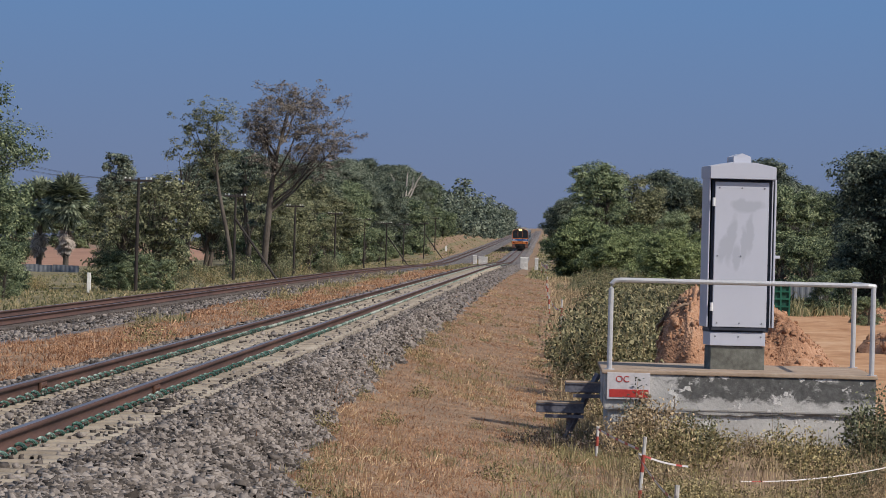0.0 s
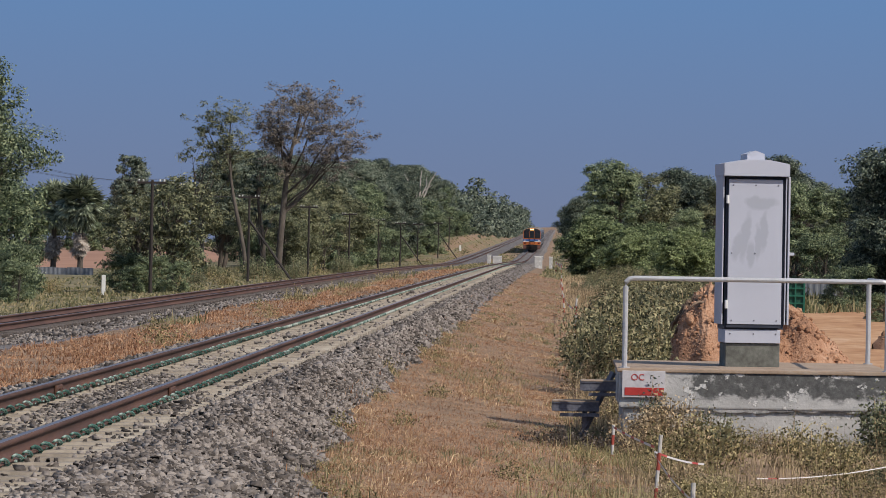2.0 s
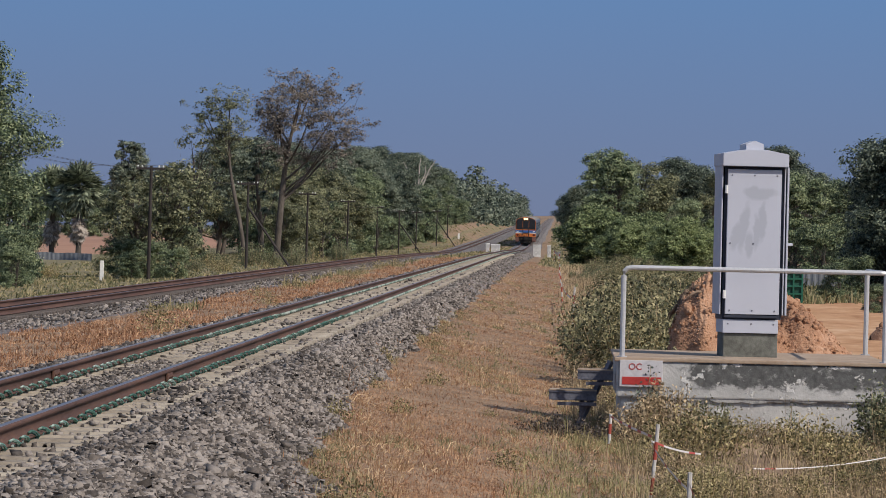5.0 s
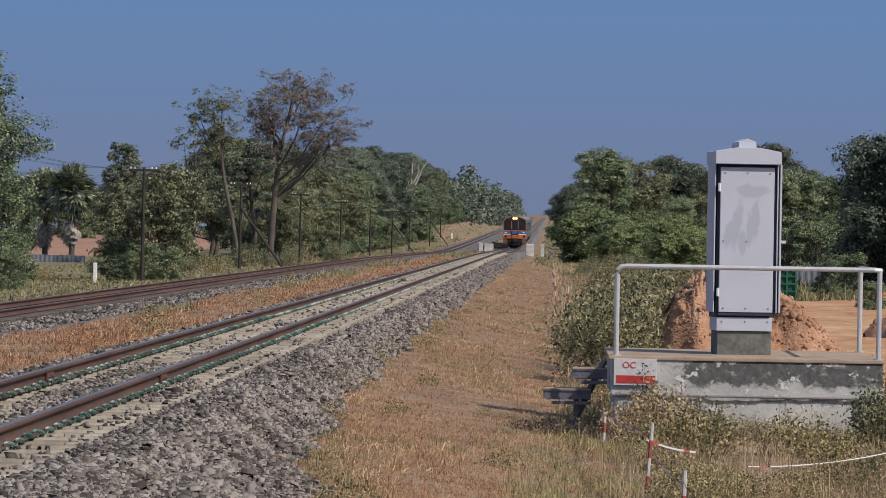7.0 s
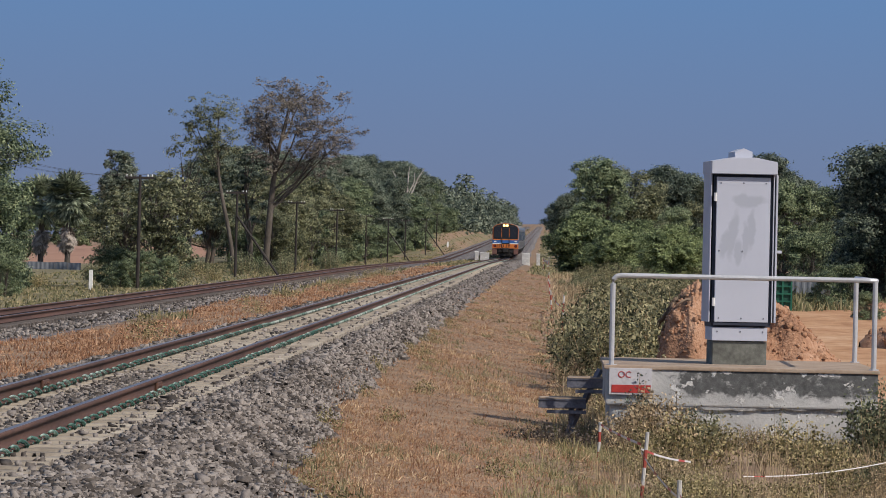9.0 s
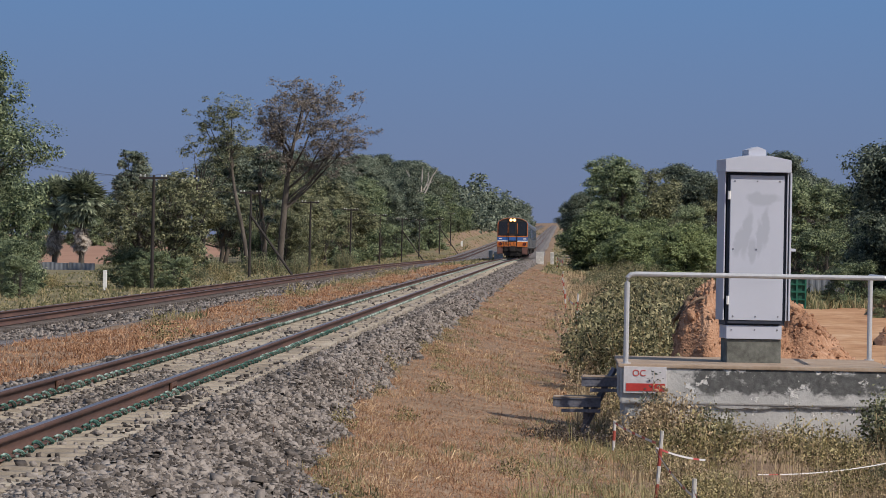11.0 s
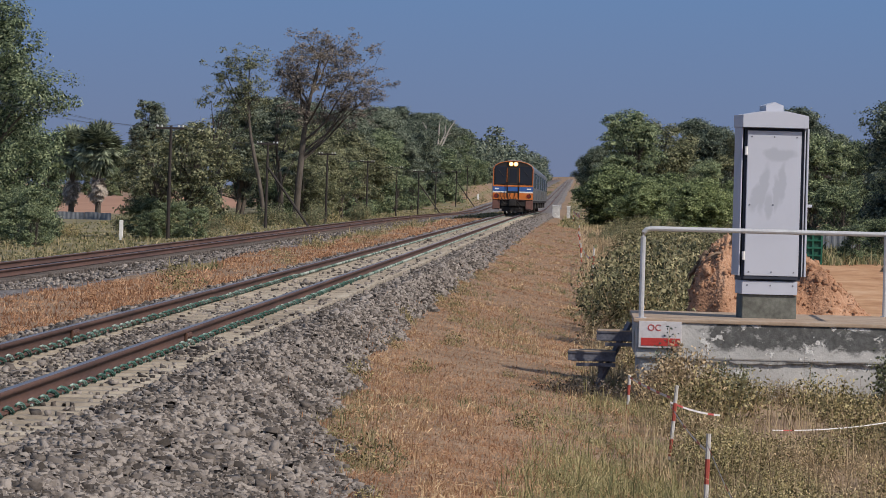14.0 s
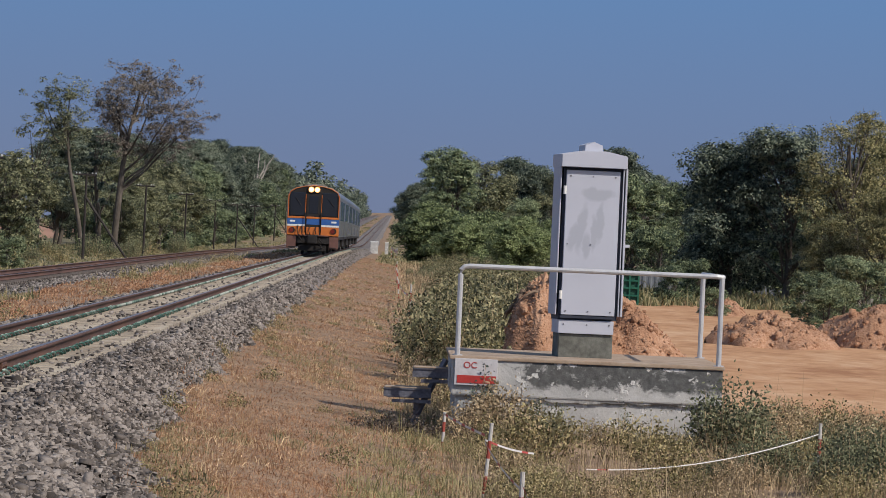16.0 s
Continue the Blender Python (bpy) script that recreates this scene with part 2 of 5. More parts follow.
def stained_concrete(name, pale, mould, x_from, z_from, amount):
    """Cast concrete with black mould that starts along the upper edge, and pale flakes where the skin has come off."""
    m = bpy.data.materials.new(name)
    m.use_nodes = True
    t = m.node_tree
    b = t.nodes["Principled BSDF"]
    b.inputs["Roughness"].default_value, b.inputs["Specular IOR Level"].default_value = 0.9, 0.2
    co = t.nodes.new("ShaderNodeTexCoord")
    sep = t.nodes.new("ShaderNodeSeparateXYZ")
    t.links.new(co.outputs["Object"], sep.inputs[0])

    def noise_node(scale, detail, rough, stretch=(1, 1, 1)):
        mp = t.nodes.new("ShaderNodeMapping")
        mp.inputs["Scale"].default_value = stretch
        n = t.nodes.new("ShaderNodeTexNoise")
        n.inputs["Scale"].default_value, n.inputs["Detail"].default_value, n.inputs["Roughness"].default_value = scale, detail, rough
        t.links.new(co.outputs["Object"], mp.inputs[0])
        t.links.new(mp.outputs[0], n.inputs["Vector"])
        return n.outputs["Fac"]

    def span_of(value, lo, hi, to_lo=0.0, to_hi=1.0):
        r = t.nodes.new("ShaderNodeMapRange")
        for key, v in (("From Min", lo), ("From Max", hi), ("To Min", to_lo), ("To Max", to_hi)):
            r.inputs[key].default_value = v
        t.links.new(value, r.inputs["Value"])
        return r.outputs[0]

    def maths(op, a, c):
        n = t.nodes.new("ShaderNodeMath")
        n.operation = op
        for k, v in enumerate((a, c)):
            if isinstance(v, float):
                n.inputs[k].default_value = v
            else:
                t.links.new(v, n.inputs[k])
        return n.outputs[0]

    def blend(f, a, c):
        n = t.nodes.new("ShaderNodeMix")
        n.data_type = "RGBA"
        t.links.new(f, n.inputs["Factor"])
        for key, v in (("A", a), ("B", c)):
            if isinstance(v, tuple):
                n.inputs[key].default_value = (*v, 1)
            else:
                t.links.new(v, n.inputs[key])
        return n.outputs["Result"]

    base = blend(span_of(noise_node(1.6, 8, .65, (1, 1, 2)), .35, .65), tuple(v * .72 for v in pale), pale)
    base = blend(span_of(noise_node(26, 6, .7), .5, .75, 0, .35), base, tuple(v * .45 for v in pale))
    reach = maths("MULTIPLY", span_of(sep.outputs["X"], x_from, x_from + .5), span_of(sep.outputs["Z"], z_from, z_from + .16))
    blotch = span_of(maths("ADD", maths("MULTIPLY", noise_node(3.4, 14, .74, (1, 1, 1.4)), 1.0), maths("MULTIPLY", reach, .2)), .575, .66)
    dark = maths("MULTIPLY", maths("MULTIPLY", blotch, amount), span_of(reach, 0, .6, .25, 1))
    col = blend(dark, base, blend(span_of(noise_node(14, 8, .7), .4, .7), mould, tuple(v * 2.6 for v in mould)))
    flake = maths("MULTIPLY", span_of(noise_node(4.3, 8, .62, (1, 1, 1.2)), .585, .605), span_of(noise_node(30, 3, .6), .3, .5))
    col = blend(flake, col, tuple(v * 1.22 for v in pale))
    t.links.new(col, b.inputs["Base Color"])
    bp = t.nodes.new("ShaderNodeBump")
    bp.inputs["Distance"].default_value = 0.007
    t.links.new(maths("ADD", noise_node(25, 6, .6), maths("MULTIPLY", flake, .8)), bp.inputs["Height"])
    t.links.new(bp.outputs[0], b.inputs["Normal"])
    return m


M["wall"] = stained_concrete("pale_stained_concrete", (0.57, 0.55, 0.52), (0.06, 0.059, 0.056), 0.9, -.66, .55)
M["mould"] = stained_concrete("black_moulded_concrete", (0.56, 0.54, 0.51), (0.05, 0.05, 0.048), 0.5, -.47, .9)


def rubbed_paint(name, paint, rubbed, patches):
    """Grey paint with soft dull patches where it was rubbed."""
    m = material(name, [tuple(v * .93 for v in paint), paint, tuple(v * 1.04 for v in paint)], 1.4, 0.5, fine=20, fine_mix=0.15, spec=0.4)
    t = m.node_tree
    b = t.nodes["Principled BSDF"]
    src = b.inputs["Base Color"].links[0].from_socket
    co = t.nodes.new("ShaderNodeTexCoord")
    n = t.nodes.new("ShaderNodeTexNoise")
    n.inputs["Scale"].default_value, n.inputs["Detail"].default_value = 7, 5
    t.links.new(co.outputs["Object"], n.inputs["Vector"])
    warp = t.nodes.new("ShaderNodeVectorMath")
    warp.operation = "MULTIPLY_ADD"
    warp.inputs[1].default_value = (0.12, 0, 0.12)
    t.links.new(n.outputs["Color"], warp.inputs[0])
    t.links.new(co.outputs["Object"], warp.inputs[2])
    total = None
    for cx, cz, hx, hz, slant in patches:
        sp = t.nodes.new("ShaderNodeMapping")
        sp.vector_type = "TEXTURE"
        sp.inputs["Location"].default_value = (cx + .06, 0, cz + .06)
        sp.inputs["Rotation"].default_value = (0, slant, 0)
        sp.inputs["Scale"].default_value = (hx, 1e4, hz)
        t.links.new(warp.outputs[0], sp.inputs[0])
        ab = t.nodes.new("ShaderNodeVectorMath")
        ab.operation = "LENGTH"
        t.links.new(sp.outputs[0], ab.inputs[0])
        r = t.nodes.new("ShaderNodeMapRange")
        r.inputs["From Min"].default_value, r.inputs["From Max"].default_value = 1.15, .72
        t.links.new(ab.outputs["Value"], r.inputs["Value"])
        if total is None:
            total = r.outputs[0]
        else:
            mx = t.nodes.new("ShaderNodeMath")
            mx.operation = "MAXIMUM"
            t.links.new(total, mx.inputs[0])
            t.links.new(r.outputs[0], mx.inputs[1])
            total = mx.outputs[0]
    mix = t.nodes.new("ShaderNodeMix")
    mix.data_type = "RGBA"
    mix.inputs["B"].default_value = (*rubbed, 1)
    t.links.new(total, mix.inputs["Factor"])
    t.links.new(src, mix.inputs["A"])
    t.links.new(mix.outputs["Result"], b.inputs["Base Color"])
    return m


M["door"] = rubbed_paint("rubbed_door_paint", (0.485, 0.495, 0.555), (0.40, 0.41, 0.46),
                         ((0.09, 1.95, .19, .075, -.2), (-0.02, 1.97, .12, .06, 0), (-0.21, 1.45, .065, .19, .25), (-0.12, 1.55, .06, .30, .12),
                          (-0.05, 1.34, .05, .16, 0), (0.035, 1.5, .045, .22, 0), (0.10, 1.62, .05, .26, .06)))
M["tape_white"] = material("white_tape", [(0.68, 0.64, 0.61), (0.80, 0.77, 0.74)], 6, 0.5, translucent=0.2)
M["tape_red"] = material("red_tape", [(0.48, 0.07, 0.06), (0.62, 0.12, 0.10)], 6, 0.5, translucent=0.2)


# ---- building helpers ----
def finish(name, me, mat, parent=None, label=""):
    for one in (mat if isinstance(mat, (list, tuple)) else [mat]):
        me.materials.append(one)
    ob = new(name, me)
    if parent is not None:
        ob.parent = parent
    if label:
        ob["label"] = label
    return ob


def part(name, bm, mat, parent=None, label="", smooth=False):
    me = bpy.data.meshes.new(name)
    if smooth:
        for f in bm.faces:
            f.smooth = True
    bm.normal_update()
    bm.to_mesh(me)
    bm.free()
    return finish(name, me, mat, parent, label)


def raw_mesh(name, V, F):
    """A mesh from numpy arrays: V (n, 3), F (m, 3 or 4)."""
    me = bpy.data.meshes.new(name)
    V, F = np.asarray(V, np.float32), np.asarray(F, np.int32)
    k = F.shape[1]
    me.vertices.add(len(V))
    me.vertices.foreach_set("co", V.ravel())
    me.loops.add(F.size)
    me.loops.foreach_set("vertex_index", F.ravel())
    me.polygons.add(len(F))
    me.polygons.foreach_set("loop_start", np.arange(0, F.size, k, dtype=np.int32))
    me.update(calc_edges=True)
    return me


def box(bm, x0, x1, y0, y1, z0, z1, bevel=0.0):
    r = bmesh.ops.create_cube(bm, size=1)
    vs = r["verts"]
    bmesh.ops.scale(bm, vec=(x1 - x0, y1 - y0, z1 - z0), verts=vs)
    bmesh.ops.translate(bm, vec=((x0 + x1) / 2, (y0 + y1) / 2, (z0 + z1) / 2), verts=vs)
    if bevel:
        es = list({e for v in vs for e in v.link_edges})
        bmesh.ops.bevel(bm, geom=es, offset=bevel, segments=2, affect="EDGES", profile=0.6)
    return bm


def boxed(x0, x1, y0, y1, z0, z1, bevel=0.0):
    return box(bmesh.new(), x0, x1, y0, y1, z0, z1, bevel)


def tube_arrays(pts, radii, sides=7):
    pts = [Vector(p) for p in pts]
    V, F = [], []
    for i, p in enumerate(pts):
        d = (pts[min(i + 1, len(pts) - 1)] - pts[max(i - 1, 0)]).normalized()
        a = d.orthogonal().normalized() if abs(d.z) > 0.95 else d.cross(Vector((0, 0, 1))).normalized()
        b = d.cross(a)
        for k in range(sides):
            q = 2 * math.pi * k / sides
            V.append(p + (a * math.cos(q) + b * math.sin(q)) * radii[i])
    for i in range(len(pts) - 1):
        for k in range(sides):
            k2 = (k + 1) % sides
            F.append((i * sides + k, i * sides + k2, (i + 1) * sides + k2, (i + 1) * sides + k))
    return V, F


def tube(bm, pts, radii, sides=8, caps=True):
    V, F = tube_arrays(pts, radii if isinstance(radii, (list, tuple)) else [radii] * len(pts), sides)
    vs = [bm.verts.new(v) for v in V]
    for f in F:
        bm.faces.new([vs[i] for i in f])
    if caps:
        bm.faces.new(vs[:sides][::-1])
        bm.faces.new(vs[-sides:])
    return bm


def tubed(pts, radii, sides=8):
    return tube(bmesh.new(), pts, radii, sides)


def empty(name, m=None, **tags):
    ob = new(name)
    ob.empty_display_size = 0.2
    if m is not None:
        ob.matrix_basis = m
    return tagged(ob, **tags)


# ---- the lie of the land ----
GY = [-3000, 280, 380, 460, 520, 600, 737, 1000, 1500, 3000, 6000]
GZ = [0, 0, -0.15, -0.33, -0.27, 0.08, 0.75, 2.2, 5.0, 13, 28]
SX = [-5000, -60, -22, -16.5, -14.6, -9.4, -8.9, -8.5, -6.2, -5.3, -2.4, -1.7, 0.4, 3.0, 5000]
SZ = [-1.2, -1.2, -1.15, -1.0, -0.85, -0.85, -0.58, -0.42, -0.34, -0.5, -0.62, -0.70, -0.98, -1.02, -1.05]
NEAR_X, FAR_X, FAR_DROP = -4.185, -11.83, -0.42


def grade(y):
    return np.interp(y, GY, GZ)


def land(x, y):
    """Height of the ground at x, y (numbers or arrays)."""
    x, y = np.asarray(x, float), np.asarray(y, float)
    z = grade(y) * np.clip((75 - np.abs(x + 8)) / 35, 0, 1) + np.interp(x, SX, SZ)
    bump = np.clip((330 - y) / 100, 0, 1) * 0.035 * np.sin(x * 1.7 + y * 0.31) * np.sin(y * 0.53 - x * 0.4) + np.clip((150 - y) / 60, 0, 1) * 0.02 * np.sin(y * 1.9 + x * 2.3)
    z = z + bump * np.clip((np.abs(x + 4.2) - 2.6) / 2, 0, 1)
    bank = np.clip((-13.8 - x) / 3.5, 0, 1) * np.clip((x + 60) / 30, 0, 1) * np.clip((y - 600) / 160, 0, 1) * np.clip((1500 - y) / 500, 0, 1)
    return z + 2.6 * bank


# ---- ground ----
def ground():
    xs = np.concatenate([[-3000, -1200, -500, -250, -140], np.arange(-90, -24, 6), np.arange(-24, 12, 0.4), np.arange(12, 60, 4), [90, 150, 300, 600, 1500, 3000]])
    ys = np.concatenate([[-3000, -800, -200, -60], np.arange(-20, 20, 5), np.arange(20, 130, 0.7), np.arange(130, 300, 3), np.arange(300, 1000, 14), [1050, 1150, 1300, 1500, 1800, 2200, 2800, 3500, 4300]])
    X, Y = np.meshgrid(xs, ys)
    V = np.stack([X, Y, land(X, Y)], -1).reshape(-1, 3)
    n = len(xs)
    i = (np.arange(len(ys) - 1)[:, None] * n + np.arange(n - 1)[None]).ravel()
    me = raw_mesh("ground", V, np.stack([i, i + 1, i + n + 1, i + n], 1))
    me.polygons.foreach_set("use_smooth", [True] * len(me.polygons))
    tagged(finish("ground", me, M["soil"]), "dry brown earth beside a railway line", "ground", kind="structure")


def sheet(name, x0, x1, y0, y1, dx, dy, lift, mat, label, ragged=0.6):
    xs, ys = np.arange(x0, x1 + dx / 2, dx), np.arange(y0, y1 + dy / 2, dy)
    X, Y = np.meshgrid(xs, ys)
    edge = (X == xs[0]) | (X == xs[-1]) | (Y == ys[0]) | (Y == ys[-1])
    rng = np.random.default_rng(len(name))
    X = X + rng.normal(0, ragged, X.shape) * edge
    Z = land(X, Y) + lift + 0.02 * np.sin(X * 0.9) * np.sin(Y * 0.6) - 0.10 * edge
    n = len(xs)
    i = (np.arange(len(ys) - 1)[:, None] * n + np.arange(n - 1)[None]).ravel()
    me = raw_mesh(name, np.stack([X, Y, Z], -1).reshape(-1, 3), np.stack([i, i + 1, i + n + 1, i + n], 1))
    me.polygons.foreach_set("use_smooth", [True] * len(me.polygons))
    tagged(finish(name, me, mat), label, "ground", kind="structure")


ground()
sheet("dirt_lot", 4.6, 60, 56, 168, 1.2, 2.0, 0.05, M["dirt"], "levelled bare orange dirt lot behind the platform")
sheet("scrub_verge", -60, -14.4, 84, 1700, 2.2, 4.0, 0.03, M["scrub_soil"], "dull olive-brown scrubby verge beyond the second track", .3)
sheet("scrub_right", 0.9, 14, 172, 1700, 1.2, 4.0, 0.03, M["scrub_soil"], "dull olive-brown scrub beside the line", .2)
sheet("far_path", -1.35, 1.0, 300, 1700, 0.5, 4.0, 0.02, M["scrub_soil"], "dull grassy strip beside the far track", .1)
sheet("ploughed_field", -420, -38, 330, 900, 10, 20, 0.12, M["field"], "bare reddish field beyond the trees", 3)


# ---- railway tracks ----
M["pale_stone"] = material("pale_stone", [(0.30, 0.26, 0.22), (0.50, 0.46, 0.41)], 3, 0.9, island=0.4)
M["dark_sleeper"] = material("dusty_dark_sleeper", [(0.07, 0.055, 0.045), (0.14, 0.115, 0.10)], 3, 0.9, per_object=0.3)
M["clip_far"] = material("pale_green_clip", [(0.10, 0.16, 0.13), (0.24, 0.31, 0.26), (0.42, 0.46, 0.41)], 9, 0.6, island=0.6)
RAIL_Y = np.concatenate([np.arange(14, 60, 2.0), np.arange(60, 300, 10), np.arange(300, 1000, 20), np.arange(1000, 3000, 100)])


def rail_profile():
    return [(-0.062, -0.140), (0.062, -0.140), (0.062, -0.130), (0.012, -0.112), (0.010, -0.042), (0.034, -0.034),
            (0.035, -0.008), (0.026, 0.0), (-0.026, 0.0), (-0.035, -0.008), (-0.034, -0.034), (-0.010, -0.042), (-0.012, -0.112), (-0.062, -0.130)]


def rail(parent, x, drop):
    prof = rail_profile()
    n = len(prof)
    V = [(x + px, y, drop + float(grade(y)) + pz) for y in RAIL_Y for px, pz in prof]
    F = [(i * n + k, (i + 1) * n + k, (i + 1) * n + (k + 1) % n, i * n + (k + 1) % n) for i in range(len(RAIL_Y) - 1) for k in range(n)]
    me = raw_mesh("rail", V, F)
    ob = finish("rail", me, [M["rust"], M["railhead"]], parent)
    top = [1 if k in (7,) else 0 for _ in range(len(RAIL_Y) - 1) for k in range(n)]
    me.polygons.foreach_set("material_index", top)
    return ob


def sleeper_mesh(half=1.0):
    bm = bmesh.new()
    prof = [(-0.125, -0.20), (0.125, -0.20), (0.12, 0.0), (0.10, 0.018), (-0.10, 0.018), (-0.12, 0.0)]
    rings = []
    for x, up in ((-half, 0.0), (-half + 0.3, 0.0), (-0.3, -0.035), (0.3, -0.035), (half - 0.3, 0.0), (half, 0.0)):
        rings.append([bm.verts.new((x, y, z + (up if z > -0.1 else 0))) for y, z in prof])
    for a, b in zip(rings, rings[1:]):
        for k in range(6):
            bm.faces.new((a[k], a[(k + 1) % 6], b[(k + 1) % 6], b[k]))
    bm.faces.new(rings[0][::-1])
    bm.faces.new(rings[-1])
    bmesh.ops.recalc_face_normals(bm, faces=bm.faces)
    me = bpy.data.meshes.new("sleeper")
    bm.to_mesh(me)
    bm.free()
    return me


def clip_mesh():
    """A bent spring clip: a looped bar over the rail foot on a green insulator block."""
    bm = bmesh.new()
    loop = [(-0.012, -0.06, 0.015), (-0.005, -0.075, 0.045), (0.022, -0.06, 0.060), (0.05, 0.0, 0.046), (0.066, 0.05, 0.018), (0.05, 0.06, 0.0)]
    tube(bm, loop, 0.0115, 6)
    tube(bm, [(x * 0.8 - 0.012, y + 0.03, z * 0.75) for x, y, z in loop], 0.0085, 6)
    box(bm, -0.02, 0.02, -0.04, 0.04, -0.005, 0.015)
    me = bpy.data.meshes.new("clip")
    bm.to_mesh(me)
    bm.free()
    me.materials.append(M["green_clip"])
    return me


def stack_boxes(name, centres, half, mat, parent):
    """Many alike small boxes joined in one mesh."""
    c = np.asarray(centres, float)
    corner = np.array([(a, b, d) for a in (-1, 1) for b in (-1, 1) for d in (-1, 1)]) * half
    V = (c[:, None, :] + corner[None]).reshape(-1, 3)
    q = np.array([(0, 1, 3, 2), (4, 6, 7, 5), (0, 4, 5, 1), (2, 3, 7, 6), (0, 2, 6, 4), (1, 5, 7, 3)])
    F = (np.arange(len(c))[:, None, None] * 8 + q[None]).reshape(-1, 4)
    return tagged(finish(name, raw_mesh(name, V, F), mat, parent), kind="stuff")


def track(x, drop, label, detailed):
    root = empty("railway_track", label=label, category="railway track", kind="structure")
    for side in (-0.535, 0.535):
        rail(root, x + side, drop)
    sl = sleeper_mesh()
    sl.materials.append(M["concrete"] if detailed else M["dark_sleeper"])
    cl = clip_mesh()
    rng = random.Random(7)
    ys = [18 + 0.6 * i for i in range(300 if detailed else 120)]
    first = ys[0] if detailed else 70
    for i in range(300 if detailed else 160):
        y = first + 0.6 * i
        s = new("sleeper", sl)
        s.parent = root
        s.matrix_basis = pose(x + rng.uniform(-.01, .01), y, drop + float(grade(y)) - 0.160, 0, 0, rng.uniform(-.5, .5))
        if detailed and 26 < y < 75:
            for side, turn in ((-0.535, 0), (0.535, 0), (-0.535, 180), (0.535, 180)):
                c = new("clip", cl)
                c.parent = s
                dx = 0.05 if turn == 0 else -0.05
                c.matrix_basis = pose(side + dx, 0, 0.018, rng.uniform(-6, 6), rng.uniform(-6, 6), turn + rng.uniform(-8, 8)) @ Matrix.Scale(0.8, 4)
    last = first + 0.6 * (300 if detailed else 160)
    far = np.arange(last, 1300, 0.6)
    stack_boxes("far_sleepers", np.stack([np.full_like(far, x), far, drop + grade(far) - 0.25 - 0.10 * (far > 340)], 1), (0.85, 0.10, 0.1), M["concrete"] if detailed else M["dark_sleeper"], root)
    if detailed:
        near = np.arange(75.0, 420, 0.6)
        cs = np.concatenate([np.stack([np.full_like(near, x + sx), near, grade(near) - 0.115], 1) for sx in (-0.45, -0.62, 0.45, 0.62)])
        stack_boxes("far_clips", cs, (0.024, 0.06, 0.022), M["clip_far"], root)
        for side in (-0.535, 0.535):
            for off in (-0.03, 0.03):
                bm = boxed(-0.012, 0.012, -0.24, 0.24, -0.115, -0.038, 0.006)
                for yy in (-0.17, -0.06, 0.06, 0.17):
                    tube(bm, [(-0.02, yy, -0.075), (0.02, yy, -0.075)], 0.014, 6)
                part("fishplate", bm, M["rust"], root).matrix_basis = pose(x + side + off, 41.7, drop)


track(NEAR_X, 0.0, "metre-gauge track with rusty rails on concrete sleepers in ballast", True)
track(FAR_X, FAR_DROP, "second rusty metre-gauge track on grey ballast", False)


def fill(px, py, x):
    """How far the ballast is heaped up between and beside the sleepers of the near track."""
    if x != NEAR_X:
        return 0.0
    return np.interp(py, [48, 74], [1, 0]) * np.interp(px - x, [-1.5, -1.1, -0.45, -0.3, 0.35, 0.5, 0.62, 0.88, 1.02, 1.2, 1.5], [0, .045, .04, .056, .056, .04, .034, .038, .055, .055, 0]) * (1 - .22 * np.clip(np.sin(py * .9) + np.sin(py * .37 + 1), 0, 2) * (np.abs(px - x) < .95))


EDGE_Y = [14, 27, 31, 38, 46, 60, 80, 200, 300, 460]
EDGE_X = [-1.15, -1.36, -1.55, -1.92, -2.2, -2.28, -2.38, -2.35, -2.25, -2.1]


def toe(y):
    """Where the near ballast shoulder meets the grass: grass has crept up it along most of the line."""
    return np.interp(y, EDGE_Y, EDGE_X) + 0.10 * np.sin(y * 0.45) + 0.07 * np.sin(y * 1.3) + 0.05 * np.sin(y * 3.1 + 1)


def bed(name, x, drop, right, left, label):
    """Ballast bed: crown level with the sleepers, sloping shoulders."""
    xs = [left[0], left[1], x - 1.05, x - 0.3, x + 0.3, x + 1.05, right[1], right[0]]
    zs = [left[2], -0.21, -0.235, -0.235, -0.235, -0.235, -0.22, right[2]]
    fx = np.linspace(xs[0], xs[-1], 48)
    fz = np.interp(fx, xs, zs)
    ys = np.concatenate([np.arange(14, 110, 0.35), np.arange(110, 320, 2), np.arange(320, 1000, 15), np.arange(1000, 2600, 100)])
    X, Y = np.meshgrid(fx, ys)
    rng = np.random.default_rng(5)
    Z = fz[None] + drop + grade(Y) + rng.normal(0, 0.006, X.shape) - 0.02 * (Y < 300) + fill(X, Y, x)
    if x == NEAR_X:
        top = right[1] - 0.12
        X = np.where(X > top, top + (X - top) * (toe(Y) + 0.08 - top) / (right[0] - top), X)
    X = X + 0.12 * np.sin(Y * 0.8) * (X < left[1] - .3)
    n = len(fx)
    i = (np.arange(len(ys) - 1)[:, None] * n + np.arange(n - 1)[None]).ravel()
    me = raw_mesh(name, np.stack([X, Y, Z], -1).reshape(-1, 3), np.stack([i, i + 1, i + n + 1, i + n], 1))
    tagged(finish(name, me, M["gravel_bed"]), label, "ballast", kind="structure")

    def height(px, py):
        if x == NEAR_X:
            top = right[1] - 0.12
            px = np.where(px > top, top + (px - top) * (right[0] - top) / (toe(py) + 0.08 - top), px)
        return np.interp(px, xs, zs) + drop
    return height


